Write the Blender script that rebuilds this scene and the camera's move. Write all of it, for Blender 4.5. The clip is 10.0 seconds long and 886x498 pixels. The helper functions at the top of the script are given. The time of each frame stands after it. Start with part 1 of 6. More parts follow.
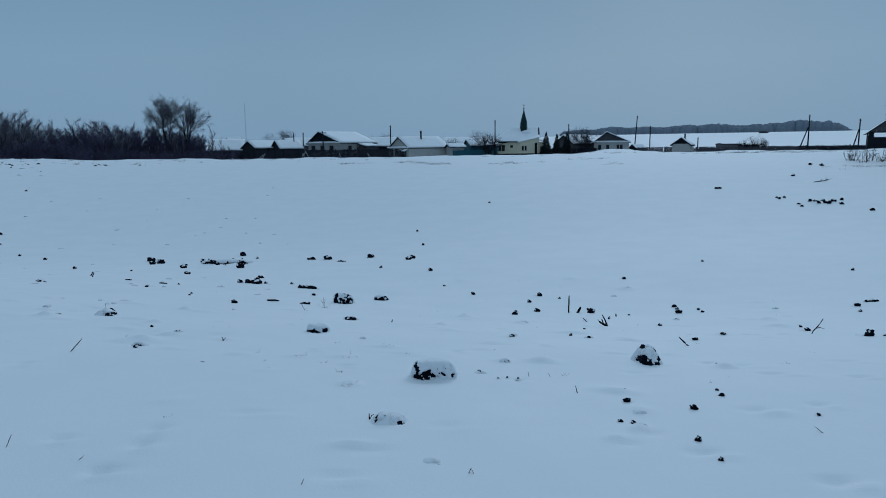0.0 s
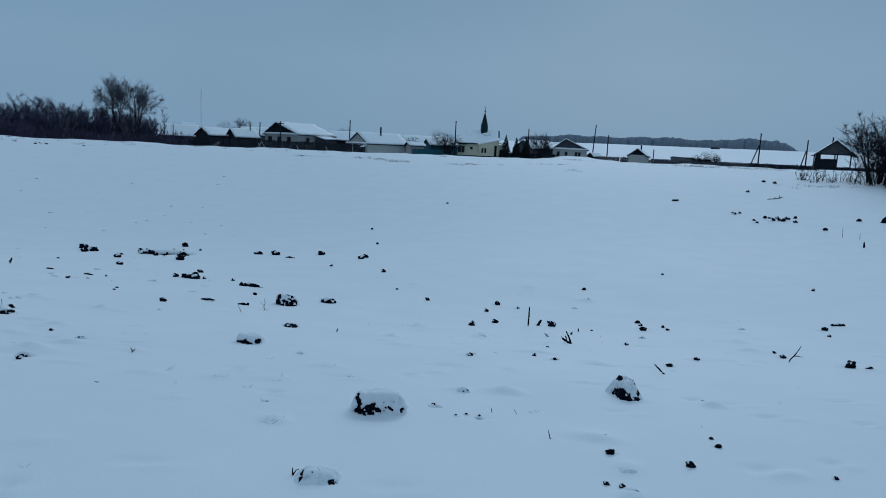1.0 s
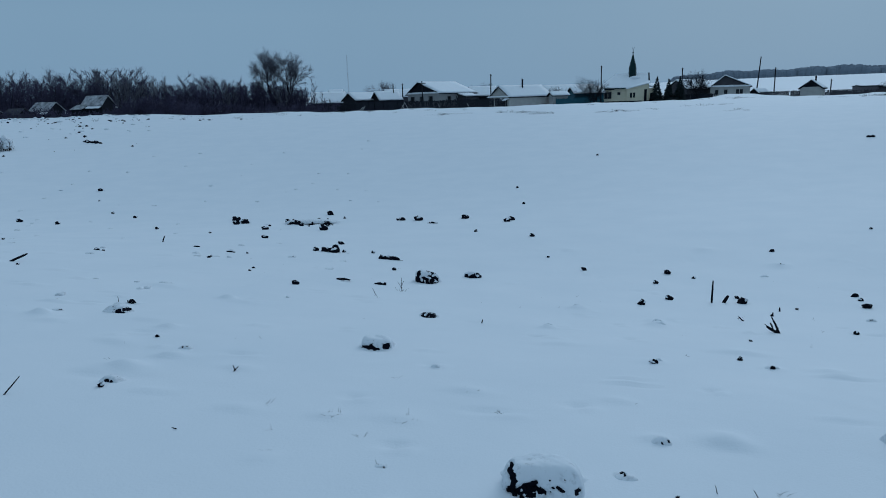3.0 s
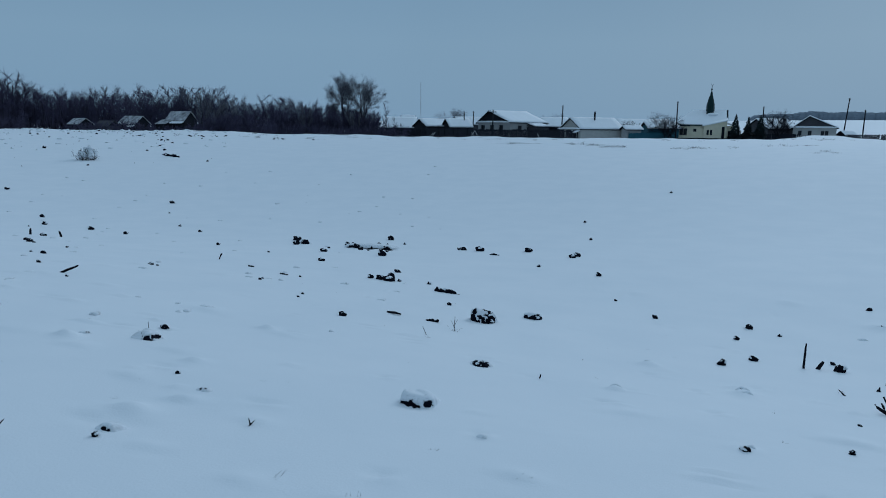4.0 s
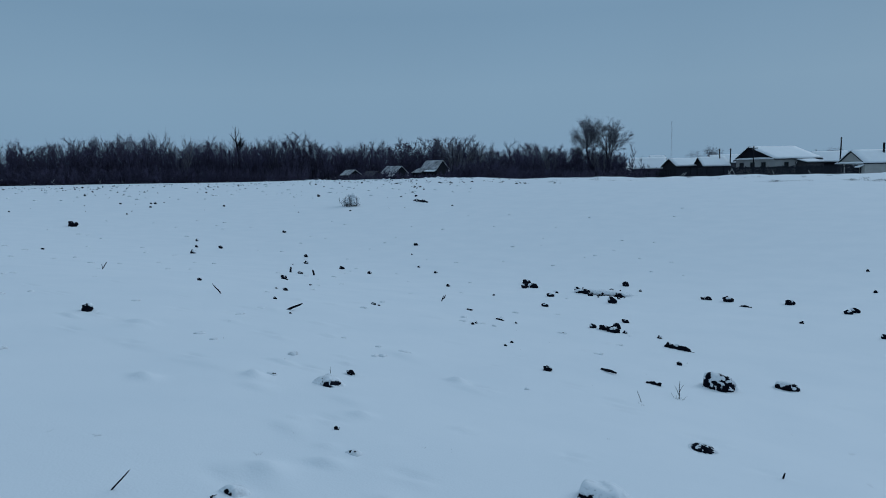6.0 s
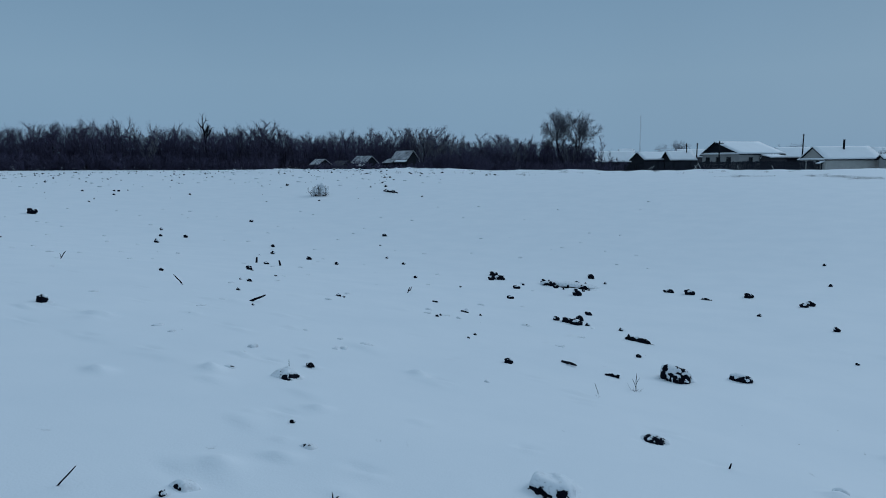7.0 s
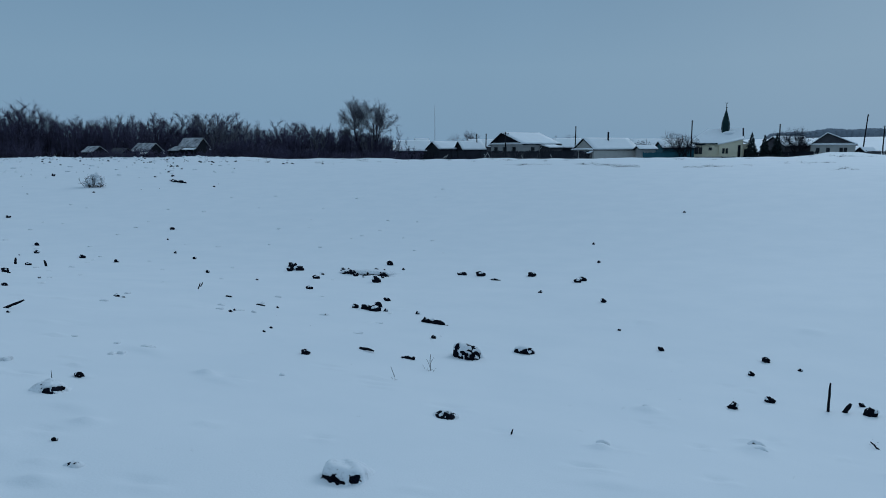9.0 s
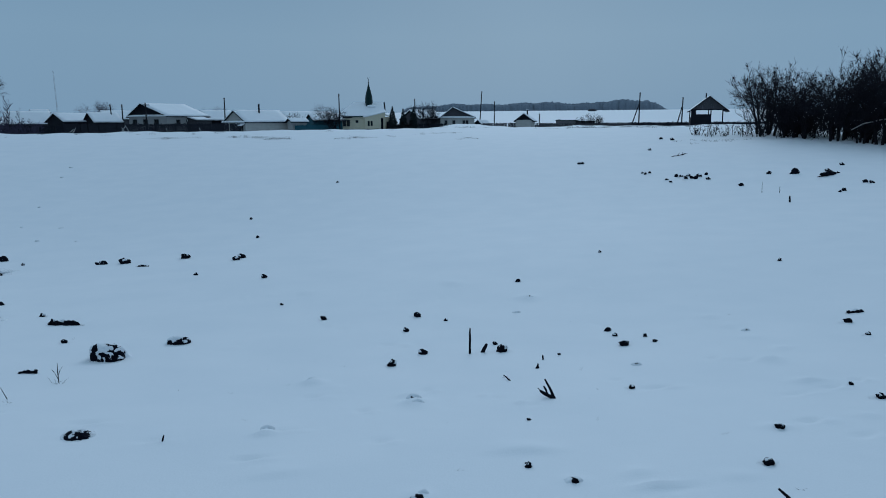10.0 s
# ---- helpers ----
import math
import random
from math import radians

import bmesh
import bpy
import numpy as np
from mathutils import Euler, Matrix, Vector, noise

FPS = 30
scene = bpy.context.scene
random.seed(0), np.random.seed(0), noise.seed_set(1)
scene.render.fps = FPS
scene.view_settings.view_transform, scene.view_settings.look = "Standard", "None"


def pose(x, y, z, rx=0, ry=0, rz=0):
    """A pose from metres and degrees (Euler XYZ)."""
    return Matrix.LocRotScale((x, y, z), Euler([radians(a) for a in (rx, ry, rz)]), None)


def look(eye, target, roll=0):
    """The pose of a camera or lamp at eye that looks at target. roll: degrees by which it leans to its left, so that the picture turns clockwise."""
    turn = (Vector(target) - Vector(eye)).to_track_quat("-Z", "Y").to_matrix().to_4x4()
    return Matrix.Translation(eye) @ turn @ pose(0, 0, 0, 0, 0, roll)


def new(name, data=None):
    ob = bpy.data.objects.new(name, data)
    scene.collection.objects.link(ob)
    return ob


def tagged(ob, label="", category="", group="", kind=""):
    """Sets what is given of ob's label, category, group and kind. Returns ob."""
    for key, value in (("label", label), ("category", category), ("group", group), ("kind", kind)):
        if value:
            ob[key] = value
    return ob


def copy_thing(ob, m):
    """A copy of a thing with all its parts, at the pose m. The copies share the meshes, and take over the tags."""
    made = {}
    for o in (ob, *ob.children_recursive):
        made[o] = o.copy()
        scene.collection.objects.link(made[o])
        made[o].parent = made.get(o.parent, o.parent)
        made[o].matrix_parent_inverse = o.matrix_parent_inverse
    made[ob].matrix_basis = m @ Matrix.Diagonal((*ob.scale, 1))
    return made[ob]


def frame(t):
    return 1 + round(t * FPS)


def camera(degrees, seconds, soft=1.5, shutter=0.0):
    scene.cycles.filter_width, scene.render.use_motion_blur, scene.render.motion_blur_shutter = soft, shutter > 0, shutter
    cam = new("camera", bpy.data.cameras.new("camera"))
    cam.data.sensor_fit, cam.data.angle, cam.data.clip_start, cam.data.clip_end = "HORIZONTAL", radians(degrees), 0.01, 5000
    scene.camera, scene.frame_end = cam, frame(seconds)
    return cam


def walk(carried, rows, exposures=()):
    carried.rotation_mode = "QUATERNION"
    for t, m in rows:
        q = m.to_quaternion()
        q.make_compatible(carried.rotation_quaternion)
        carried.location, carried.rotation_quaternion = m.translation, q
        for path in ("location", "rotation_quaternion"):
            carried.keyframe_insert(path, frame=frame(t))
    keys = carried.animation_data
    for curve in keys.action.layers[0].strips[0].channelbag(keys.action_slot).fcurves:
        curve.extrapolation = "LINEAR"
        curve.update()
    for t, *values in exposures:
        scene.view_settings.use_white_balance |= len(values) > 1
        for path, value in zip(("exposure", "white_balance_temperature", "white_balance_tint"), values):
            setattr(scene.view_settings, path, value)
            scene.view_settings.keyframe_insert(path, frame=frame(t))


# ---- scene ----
from mathutils.bvhtree import BVHTree

# ------------------------------------------------------------ camera and walk
def aim(x, y, z, yaw, pitch, roll):
    """Camera pose: yaw to the left of +y, pitch up, roll as look()."""
    a, p = radians(yaw), radians(pitch)
    way = Vector((-math.sin(a) * math.cos(p), math.cos(a) * math.cos(p), math.sin(p)))
    eye = Vector((x, y, z))
    return look(eye, eye + way, roll)


cam = camera(67.0, 10.0, soft=0.95)
walk(cam, [
    (0, aim(0.009, 0.429, 1.725, -0.35, -8.57, -0.60)),
    (0.1, aim(0.007, 0.531, 1.714, 0.06, -8.04, 0.16)),
    (0.2, aim(0.006, 0.632, 1.703, -1.19, -7.82, 1.34)),
    (0.3, aim(0.005, 0.734, 1.692, -2.32, -6.35, 3.67)),
    (0.4, aim(0.003, 0.835, 1.681, -4.54, -5.72, 3.90)),
    (0.5, aim(0.002, 0.937, 1.670, -4.84, -4.81, 3.24)),
    (0.6, aim(0.005, 1.002, 1.670, -4.33, -5.72, 2.55)),
    (0.7, aim(0.008, 1.068, 1.671, -3.46, -6.87, 2.25)),
    (0.8, aim(0.011, 1.134, 1.671, -3.55, -8.62, 2.13)),
    (0.9, aim(0.014, 1.199, 1.671, -4.27, -9.42, 2.35)),
    (1, aim(0.017, 1.265, 1.671, -4.25, -8.57, 2.62)),
    (1.1, aim(0.027, 1.354, 1.669, -3.95, -7.47, 1.38)),
    (1.2, aim(0.037, 1.443, 1.667, -2.69, -8.59, -1.97)),
    (1.3, aim(0.048, 1.532, 1.665, -2.72, -10.00, -2.29)),
    (1.4, aim(0.058, 1.622, 1.663, -2.92, -11.23, -0.51)),
    (1.5, aim(0.069, 1.711, 1.661, -3.87, -11.27, 1.10)),
    (1.6, aim(0.049, 1.766, 1.660, -3.84, -11.04, 2.08)),
    (1.7, aim(0.030, 1.822, 1.658, -3.08, -10.84, 2.17)),
    (1.8, aim(0.010, 1.878, 1.657, -2.43, -10.84, 1.89)),
    (1.9, aim(-0.010, 1.933, 1.656, -1.76, -10.27, 1.92)),
    (2, aim(-0.029, 1.989, 1.654, 0.39, -10.33, 1.88)),
    (2.1, aim(-0.026, 2.071, 1.655, 2.59, -11.23, 1.73)),
    (2.2, aim(-0.023, 2.153, 1.655, 3.82, -11.81, 2.84)),
    (2.3, aim(-0.019, 2.234, 1.655, 4.82, -11.86, 1.77)),
    (2.4, aim(-0.016, 2.316, 1.655, 5.15, -12.37, -0.01)),
    (2.5, aim(-0.013, 2.398, 1.655, 5.08, -13.22, 0.56)),
    (2.6, aim(-0.026, 2.466, 1.655, 5.11, -13.73, 1.70)),
    (2.7, aim(-0.040, 2.534, 1.655, 5.81, -13.10, 0.80)),
    (3.8, aim(-0.084, 3.235, 1.593, 11.22, -11.97, -1.96)),
    (3.9, aim(-0.105, 3.317, 1.611, 12.01, -11.26, 0.25)),
    (4, aim(-0.126, 3.399, 1.629, 13.80, -10.19, 0.69)),
    (4.1, aim(-0.127, 3.458, 1.635, 14.31, -10.06, 0.46)),
    (4.2, aim(-0.128, 3.516, 1.641, 14.62, -10.55, -1.18)),
    (4.3, aim(-0.129, 3.575, 1.647, 15.50, -10.79, -2.24)),
    (4.4, aim(-0.129, 3.633, 1.653, 16.95, -10.53, -1.66)),
    (4.5, aim(-0.130, 3.692, 1.659, 19.49, -9.23, -2.24)),
    (4.6, aim(-0.094, 3.750, 1.640, 22.18, -7.58, -1.21)),
    (4.7, aim(-0.057, 3.808, 1.621, 24.58, -5.52, 1.42)),
    (4.8, aim(-0.020, 3.867, 1.602, 28.66, -5.50, 1.37)),
    (4.9, aim(0.016, 3.925, 1.583, 30.98, -5.35, 0.79)),
    (5, aim(0.053, 3.983, 1.564, 30.38, -6.21, -0.93)),
    (5.2, aim(0.034, 4.074, 1.556, 30.21, -6.57, -0.66)),
    (5.3, aim(0.025, 4.119, 1.552, 30.53, -6.72, -1.53)),
    (5.5, aim(0.006, 4.209, 1.544, 32.22, -6.42, -2.15)),
    (5.7, aim(-0.035, 4.251, 1.534, 34.50, -6.40, -2.21)),
    (6.8, aim(0.008, 4.396, 1.543, 33.25, -6.38, 1.01)),
    (7, aim(0.052, 4.334, 1.562, 32.17, -7.23, -0.42)),
    (7.2, aim(0.056, 4.338, 1.569, 30.30, -7.07, 0.28)),
    (7.3, aim(0.059, 4.339, 1.572, 29.43, -7.07, 0.24)),
    (7.5, aim(0.063, 4.342, 1.579, 27.50, -6.92, 1.26)),
    (7.7, aim(0.056, 4.383, 1.572, 24.77, -7.05, 0.93)),
    (7.8, aim(0.052, 4.404, 1.569, 23.41, -7.11, 1.05)),
    (8, aim(0.045, 4.444, 1.563, 21.28, -7.70, 0.46)),
    (8.2, aim(0.066, 4.414, 1.560, 21.06, -7.19, 0.71)),
    (8.3, aim(0.076, 4.399, 1.559, 21.22, -7.00, 0.51)),
    (8.5, aim(0.097, 4.369, 1.557, 20.49, -7.52, 0.31)),
    (8.7, aim(0.115, 4.374, 1.555, 19.11, -7.52, 1.05)),
    (8.8, aim(0.124, 4.376, 1.555, 18.02, -7.52, 0.55)),
    (9, aim(0.141, 4.381, 1.553, 15.23, -8.27, -0.18)),
    (9.1, aim(0.149, 4.439, 1.544, 12.29, -8.43, 0.20)),
    (9.2, aim(0.158, 4.498, 1.534, 8.67, -9.05, 0.40)),
    (9.3, aim(0.185, 4.556, 1.524, 4.57, -9.81, 0.28)),
    (9.4, aim(0.210, 4.614, 1.514, 0.49, -10.76, -0.01)),
    (9.5, aim(0.228, 4.673, 1.504, -2.55, -11.19, -0.20)),
    (9.6, aim(0.230, 4.678, 1.504, -4.79, -11.11, -0.31)),
    (9.7, aim(0.231, 4.683, 1.504, -6.83, -10.87, -0.51)),
    (9.8, aim(0.231, 4.688, 1.503, -8.71, -10.56, -0.41)),
    (9.9, aim(0.231, 4.694, 1.503, -10.86, -10.54, -0.66)),
    (10, aim(0.230, 4.699, 1.503, -13.46, -10.65, -0.31)),
], exposures=[(0, -0.15, 5630, 6), (4, -0.15, 5640, 6), (5.5, -0.12, 5760, 7), (7.5, -0.12, 5760, 7), (9.2, -0.14, 5660, 6), (10, -0.15, 5630, 6)])

# ------------------------------------------------------------ sky and light
SUN_EL, SUN_AZ = radians(24), radians(20)
world = bpy.data.worlds.new("winter_sky")
scene.world = world
world.use_nodes = True
wn, wl = world.node_tree.nodes, world.node_tree.links
wn.clear()
w_out = wn.new("ShaderNodeOutputWorld")
w_bg = wn.new("ShaderNodeBackground")
w_sky = wn.new("ShaderNodeTexSky")
w_sky.sky_type, w_sky.sun_disc = "NISHITA", False
w_sky.sun_elevation, w_sky.sun_rotation = SUN_EL, SUN_AZ
w_sky.air_density, w_sky.dust_density = 1.0, 3.0
w_dim = wn.new("ShaderNodeMix")          # thin share of clear sky under the cloud
w_dim.data_type = "RGBA"
w_dim.inputs["Factor"].default_value = 0.985
w_scale = wn.new("ShaderNodeVectorMath")
w_scale.operation = "SCALE"
w_scale.inputs["Scale"].default_value = 0.08
w_co = wn.new("ShaderNodeTexCoord")
w_sep = wn.new("ShaderNodeSeparateXYZ")
w_ramp = wn.new("ShaderNodeValToRGB")     # overcast deck: brighter above the horizon, duller aloft
el = w_ramp.color_ramp.elements
el[0].position, el[0].color = 0.0, (0.238, 0.345, 0.446, 1)
el[1].position, el[1].color = 1.0, (0.45, 0.575, 0.67, 1)
for at, col in ((0.12, (0.248, 0.355, 0.446, 1)), (0.22, (0.214, 0.318, 0.412, 1)), (0.45, (0.27, 0.375, 0.465, 1))):
    e = el.new(at)
    e.color = col
w_noise = wn.new("ShaderNodeTexNoise")
w_noise.inputs["Scale"].default_value = 2.2
w_noise.inputs["Detail"].default_value = 4
w_nmap = wn.new("ShaderNodeMapRange")
w_nmap.inputs["To Min"].default_value, w_nmap.inputs["To Max"].default_value = 0.93, 1.07
w_mul = wn.new("ShaderNodeVectorMath")
w_mul.operation = "SCALE"
wl.new(w_co.outputs["Generated"], w_sep.inputs[0])
wl.new(w_sep.outputs["Z"], w_ramp.inputs["Fac"])
wl.new(w_co.outputs["Generated"], w_noise.inputs["Vector"])
wl.new(w_noise.outputs["Fac"], w_nmap.inputs["Value"])
wl.new(w_ramp.outputs["Color"], w_mul.inputs[0])
wl.new(w_nmap.outputs["Result"], w_mul.inputs["Scale"])
wl.new(w_sky.outputs["Color"], w_scale.inputs[0])
wl.new(w_scale.outputs["Vector"], w_dim.inputs["A"])
wl.new(w_mul.outputs["Vector"], w_dim.inputs["B"])
wl.new(w_dim.outputs["Result"], w_bg.inputs["Color"])
wl.new(w_bg.outputs["Background"], w_out.inputs["Surface"])
w_bg.inputs["Strength"].default_value = 1.0

sun = new("sun", bpy.data.lights.new("sun", "SUN"))
sun.data.energy, sun.data.angle, sun.data.color = 0.8, radians(30), (0.93, 0.97, 1.0)
sun.matrix_world = look((0, 0, 60), (-60 * math.sin(SUN_AZ), -60 * math.cos(SUN_AZ), 60 - 60 * math.tan(SUN_EL)))


# ------------------------------------------------------------ materials
def mat(name, col, rough=0.8, var=0.25, scale=3.0, bump=0.3, fine=40.0, second=None, metal=0.0, by_object=0.0, dist=0.02):
    """Two-scale varied surface in object space: broad stains, fine grain, relief."""
    m = bpy.data.materials.new(name)
    m.use_nodes = True
    n, l = m.node_tree.nodes, m.node_tree.links
    b = n["Principled BSDF"]
    co = n.new("ShaderNodeTexCoord")
    big = n.new("ShaderNodeTexNoise")
    big.inputs["Scale"].default_value, big.inputs["Detail"].default_value = scale, 5
    small = n.new("ShaderNodeTexNoise")
    small.inputs["Scale"].default_value, small.inputs["Detail"].default_value = fine, 6
    mix = n.new("ShaderNodeMix")
    mix.data_type = "RGBA"
    dark = tuple(c * (1 - var) for c in col)
    mix.inputs["A"].default_value = (*(second or dark), 1)
    mix.inputs["B"].default_value = (*[min(1, c * (1 + var * 0.5)) for c in col], 1)
    fac = n.new("ShaderNodeMath")
    fac.operation = "MULTIPLY_ADD"
    fac.inputs[1].default_value, fac.inputs[2].default_value = 0.45, 0.0
    add = n.new("ShaderNodeMapRange")
    add.inputs["From Min"].default_value, add.inputs["From Max"].default_value = 0.3, 0.7
    l.new(co.outputs["Object"], big.inputs["Vector"])
    l.new(co.outputs["Object"], small.inputs["Vector"])
    l.new(big.outputs["Fac"], add.inputs["Value"])
    l.new(small.outputs["Fac"], fac.inputs[0])
    both = n.new("ShaderNodeMath")
    both.operation = "MULTIPLY_ADD"
    both.inputs[1].default_value = 0.55
    l.new(add.outputs["Result"], both.inputs[0])
    l.new(fac.outputs[0], both.inputs[2])
    last = both.outputs[0]
    if by_object:
        info = n.new("ShaderNodeObjectInfo")
        shift = n.new("ShaderNodeMath")
        shift.operation = "MULTIPLY_ADD"
        shift.inputs[1].default_value = by_object
        l.new(info.outputs["Random"], shift.inputs[0])
        l.new(last, shift.inputs[2])
        last = shift.outputs[0]
    l.new(last, mix.inputs["Factor"])
    l.new(mix.outputs["Result"], b.inputs["Base Color"])
    b.inputs["Roughness"].default_value, b.inputs["Metallic"].default_value = rough, metal
    b.inputs["Specular IOR Level"].default_value = 0.12
    if bump:
        bp = n.new("ShaderNodeBump")
        bp.inputs["Strength"].default_value, bp.inputs["Distance"].default_value = bump, dist
        l.new(small.outputs["Fac"], bp.inputs["Height"])
        l.new(bp.outputs["Normal"], b.inputs["Normal"])
    return m


def snow_material():
    """Fresh field snow: wind-softened relief, a trace of blown soil."""
    m = bpy.data.materials.new("field_snow")
    m.use_nodes = True
    n, l = m.node_tree.nodes, m.node_tree.links
    b = n["Principled BSDF"]
    co = n.new("ShaderNodeTexCoord")
    stretch = n.new("ShaderNodeMapping")
    stretch.inputs["Scale"].default_value = (1.0, 1.0, 1.0)
    stretch.inputs["Rotation"].default_value = (0, 0, 0.25)
    l.new(co.outputs["Object"], stretch.inputs["Vector"])
    drift = n.new("ShaderNodeTexNoise")
    drift.inputs["Scale"].default_value, drift.inputs["Detail"].default_value = 0.9, 4
    grain = n.new("ShaderNodeTexNoise")
    grain.inputs["Scale"].default_value, grain.inputs["Detail"].default_value = 9.0, 5
    fine = n.new("ShaderNodeTexNoise")
    fine.inputs["Scale"].default_value, fine.inputs["Detail"].default_value = 70.0, 3
    for t in (drift, grain):
        l.new(stretch.outputs["Vector"], t.inputs["Vector"])
    l.new(co.outputs["Object"], fine.inputs["Vector"])
    ramp = n.new("ShaderNodeMapRange")
    ramp.inputs["From Min"].default_value, ramp.inputs["From Max"].default_value = 0.3, 0.75
    l.new(drift.outputs["Fac"], ramp.inputs["Value"])
    mix = n.new("ShaderNodeMix")
    mix.data_type = "RGBA"
    mix.inputs["A"].default_value, mix.inputs["B"].default_value = (0.715, 0.745, 0.782, 1), (0.755, 0.777, 0.808, 1)
    l.new(ramp.outputs["Result"], mix.inputs["Factor"])
    l.new(mix.outputs["Result"], b.inputs["Base Color"])
    b.inputs["Roughness"].default_value = 0.75
    b.inputs["Specular IOR Level"].default_value = 0.15
    b1, b2, b3 = (n.new("ShaderNodeBump") for _ in range(3))
    b1.inputs["Strength"].default_value, b1.inputs["Distance"].default_value = 0.02, 0.05
    b2.inputs["Strength"].default_value, b2.inputs["Distance"].default_value = 0.15, 0.012
    b3.inputs["Strength"].default_value, b3.inputs["Distance"].default_value = 0.35, 0.004
    l.new(drift.outputs["Fac"], b1.inputs["Height"])
    l.new(grain.outputs["Fac"], b2.inputs["Height"])
    l.new(fine.outputs["Fac"], b3.inputs["Height"])
    l.new(b1.outputs["Normal"], b2.inputs["Normal"])
    l.new(b2.outputs["Normal"], b3.inputs["Normal"])
    l.new(b3.outputs["Normal"], b.inputs["Normal"])
    return m


def flecked_snow(name="flecked_snow", least=0.56, top=0.5):
    """Snow over dug soil, with crumbs of it showing through; heavier flecks also stand in for shade."""
    m = mat(name, (0.74, 0.765, 0.80), 0.8, 0.06, 6.0, 0.3, 45.0, dist=0.005)
    n, l = m.node_tree.nodes, m.node_tree.links
    b = n["Principled BSDF"]
    base = b.inputs["Base Color"].links[0].from_socket
    co = n.new("ShaderNodeTexCoord")
    dirt = n.new("ShaderNodeTexNoise")
    dirt.inputs["Scale"].default_value, dirt.inputs["Detail"].default_value, dirt.inputs["Roughness"].default_value = 26.0, 7, 0.62
    ramp = n.new("ShaderNodeMapRange")
    ramp.inputs["From Min"].default_value, ramp.inputs["From Max"].default_value, ramp.inputs["To Max"].default_value = least, 0.80, top
    mix = n.new("ShaderNodeMix")
    mix.data_type = "RGBA"
    mix.inputs["B"].default_value = (0.05, 0.048, 0.055, 1)
    l.new(co.outputs["Object"], dirt.inputs["Vector"])
    l.new(dirt.outputs["Fac"], ramp.inputs["Value"])
    l.new(ramp.outputs["Result"], mix.inputs["Factor"])
    l.new(base, mix.inputs["A"])
    l.new(mix.outputs["Result"], b.inputs["Base Color"])
    return m


SNOW = snow_material()
ROOF_SNOW = mat("roof_snow", (0.80, 0.82, 0.85), 0.75, 0.05, 0.7, 0.2, 6.0)
CAP_SNOW = mat("clod_snow", (0.745, 0.77, 0.802), 0.75, 0.05, 6.0, 0.3, 60.0, dist=0.006)
FLECKED = flecked_snow()
# heavier grey flecks: soil on low lumps, painted shade on the wide bank
DIRT_SHADE_SNOW = flecked_snow("dirt_shade_snow", 0.47, 0.42)
# bluish cast seen over all dark tones is put into the soil colour
SOIL = mat("wet_black_soil_blue_cast", (0.0028, 0.0038, 0.0100), 0.95, 0.5, 14.0, 0.8, 90.0, by_object=0.2, dist=0.01)
STICK = mat("dead_stick", (0.0055, 0.0058, 0.0105), 0.85, 0.5, 9.0, 0.6, 70.0, by_object=0.2, dist=0.004)
WEED = mat("grey_dry_weed", (0.085, 0.088, 0.105), 0.85, 0.4, 0.5, 0.0, 8.0)
STRAW = mat("dry_stem", (0.050, 0.048, 0.052), 0.8, 0.4, 9.0, 0.0, 60.0, by_object=0.3)
# bark lifted and blued: distance haze is put into its colour
BARK = mat("hazed_dark_bark", (0.026, 0.025, 0.035), 0.9, 0.4, 4.0, 0.5, 30.0, by_object=0.3)
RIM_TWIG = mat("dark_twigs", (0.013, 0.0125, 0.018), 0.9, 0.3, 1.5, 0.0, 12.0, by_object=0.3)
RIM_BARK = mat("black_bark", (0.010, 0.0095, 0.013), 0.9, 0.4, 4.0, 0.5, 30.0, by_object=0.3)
# purple-blue haze over the wood is mixed into the twig colour
TWIG = mat("hazed_bare_twigs", (0.053, 0.048, 0.082), 0.9, 0.3, 1.5, 0.0, 12.0, by_object=0.35)
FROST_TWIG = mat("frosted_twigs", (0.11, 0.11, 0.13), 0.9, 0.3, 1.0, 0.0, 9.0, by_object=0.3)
# light frost, with a hazy blue tone painted into the same colour
HAZE_TWIG = mat("lightly_frosted_hazy_twigs", (0.068, 0.069, 0.088), 0.9, 0.3, 1.0, 0.0, 9.0, by_object=0.3)
# distance haze is painted into this pale blue, on top of frost
FAR_WOOD = mat("frosted_hazed_far_wood", (0.20, 0.232, 0.275), 0.95, 0.12, 0.02, 0.0, 0.25)
NEEDLE = mat("spruce_needles", (0.010, 0.018, 0.020), 0.85, 0.4, 2.0, 0.0, 20.0)
# blue veil of haze over distant darks is mixed into the dark boards
OLD_WOOD = mat("grey_old_boards", (0.060, 0.060, 0.068), 0.9, 0.35, 1.2, 0.4, 14.0, by_object=0.2)
DARK_WOOD = mat("dark_old_boards", (0.012, 0.0135, 0.0195), 0.9, 0.4, 1.2, 0.4, 14.0, by_object=0.2)
FENCE_WOOD = mat("weathered_fence_boards", (0.020, 0.022, 0.030), 0.9, 0.4, 1.2, 0.4, 14.0, by_object=0.35)
GREY_BOARD = mat("pale_shed_boards", (0.14, 0.135, 0.145), 0.9, 0.35, 1.2, 0.4, 14.0, by_object=0.2)
BRICK_GREY = mat("pale_grey_brick", (0.42, 0.41, 0.39), 0.9, 0.2, 1.2, 0.4, 14.0)
PLASTER = mat("whitewashed_wall", (0.38, 0.375, 0.37), 0.9, 0.2, 0.9, 0.3, 12.0)
YELLOW = mat("pale_yellow_wall", (0.68, 0.62, 0.47), 0.85, 0.15, 0.9, 0.2, 12.0)
TRIM_WHITE = mat("white_window_paint", (0.72, 0.72, 0.70), 0.6, 0.1, 3.0, 0.0, 20.0)
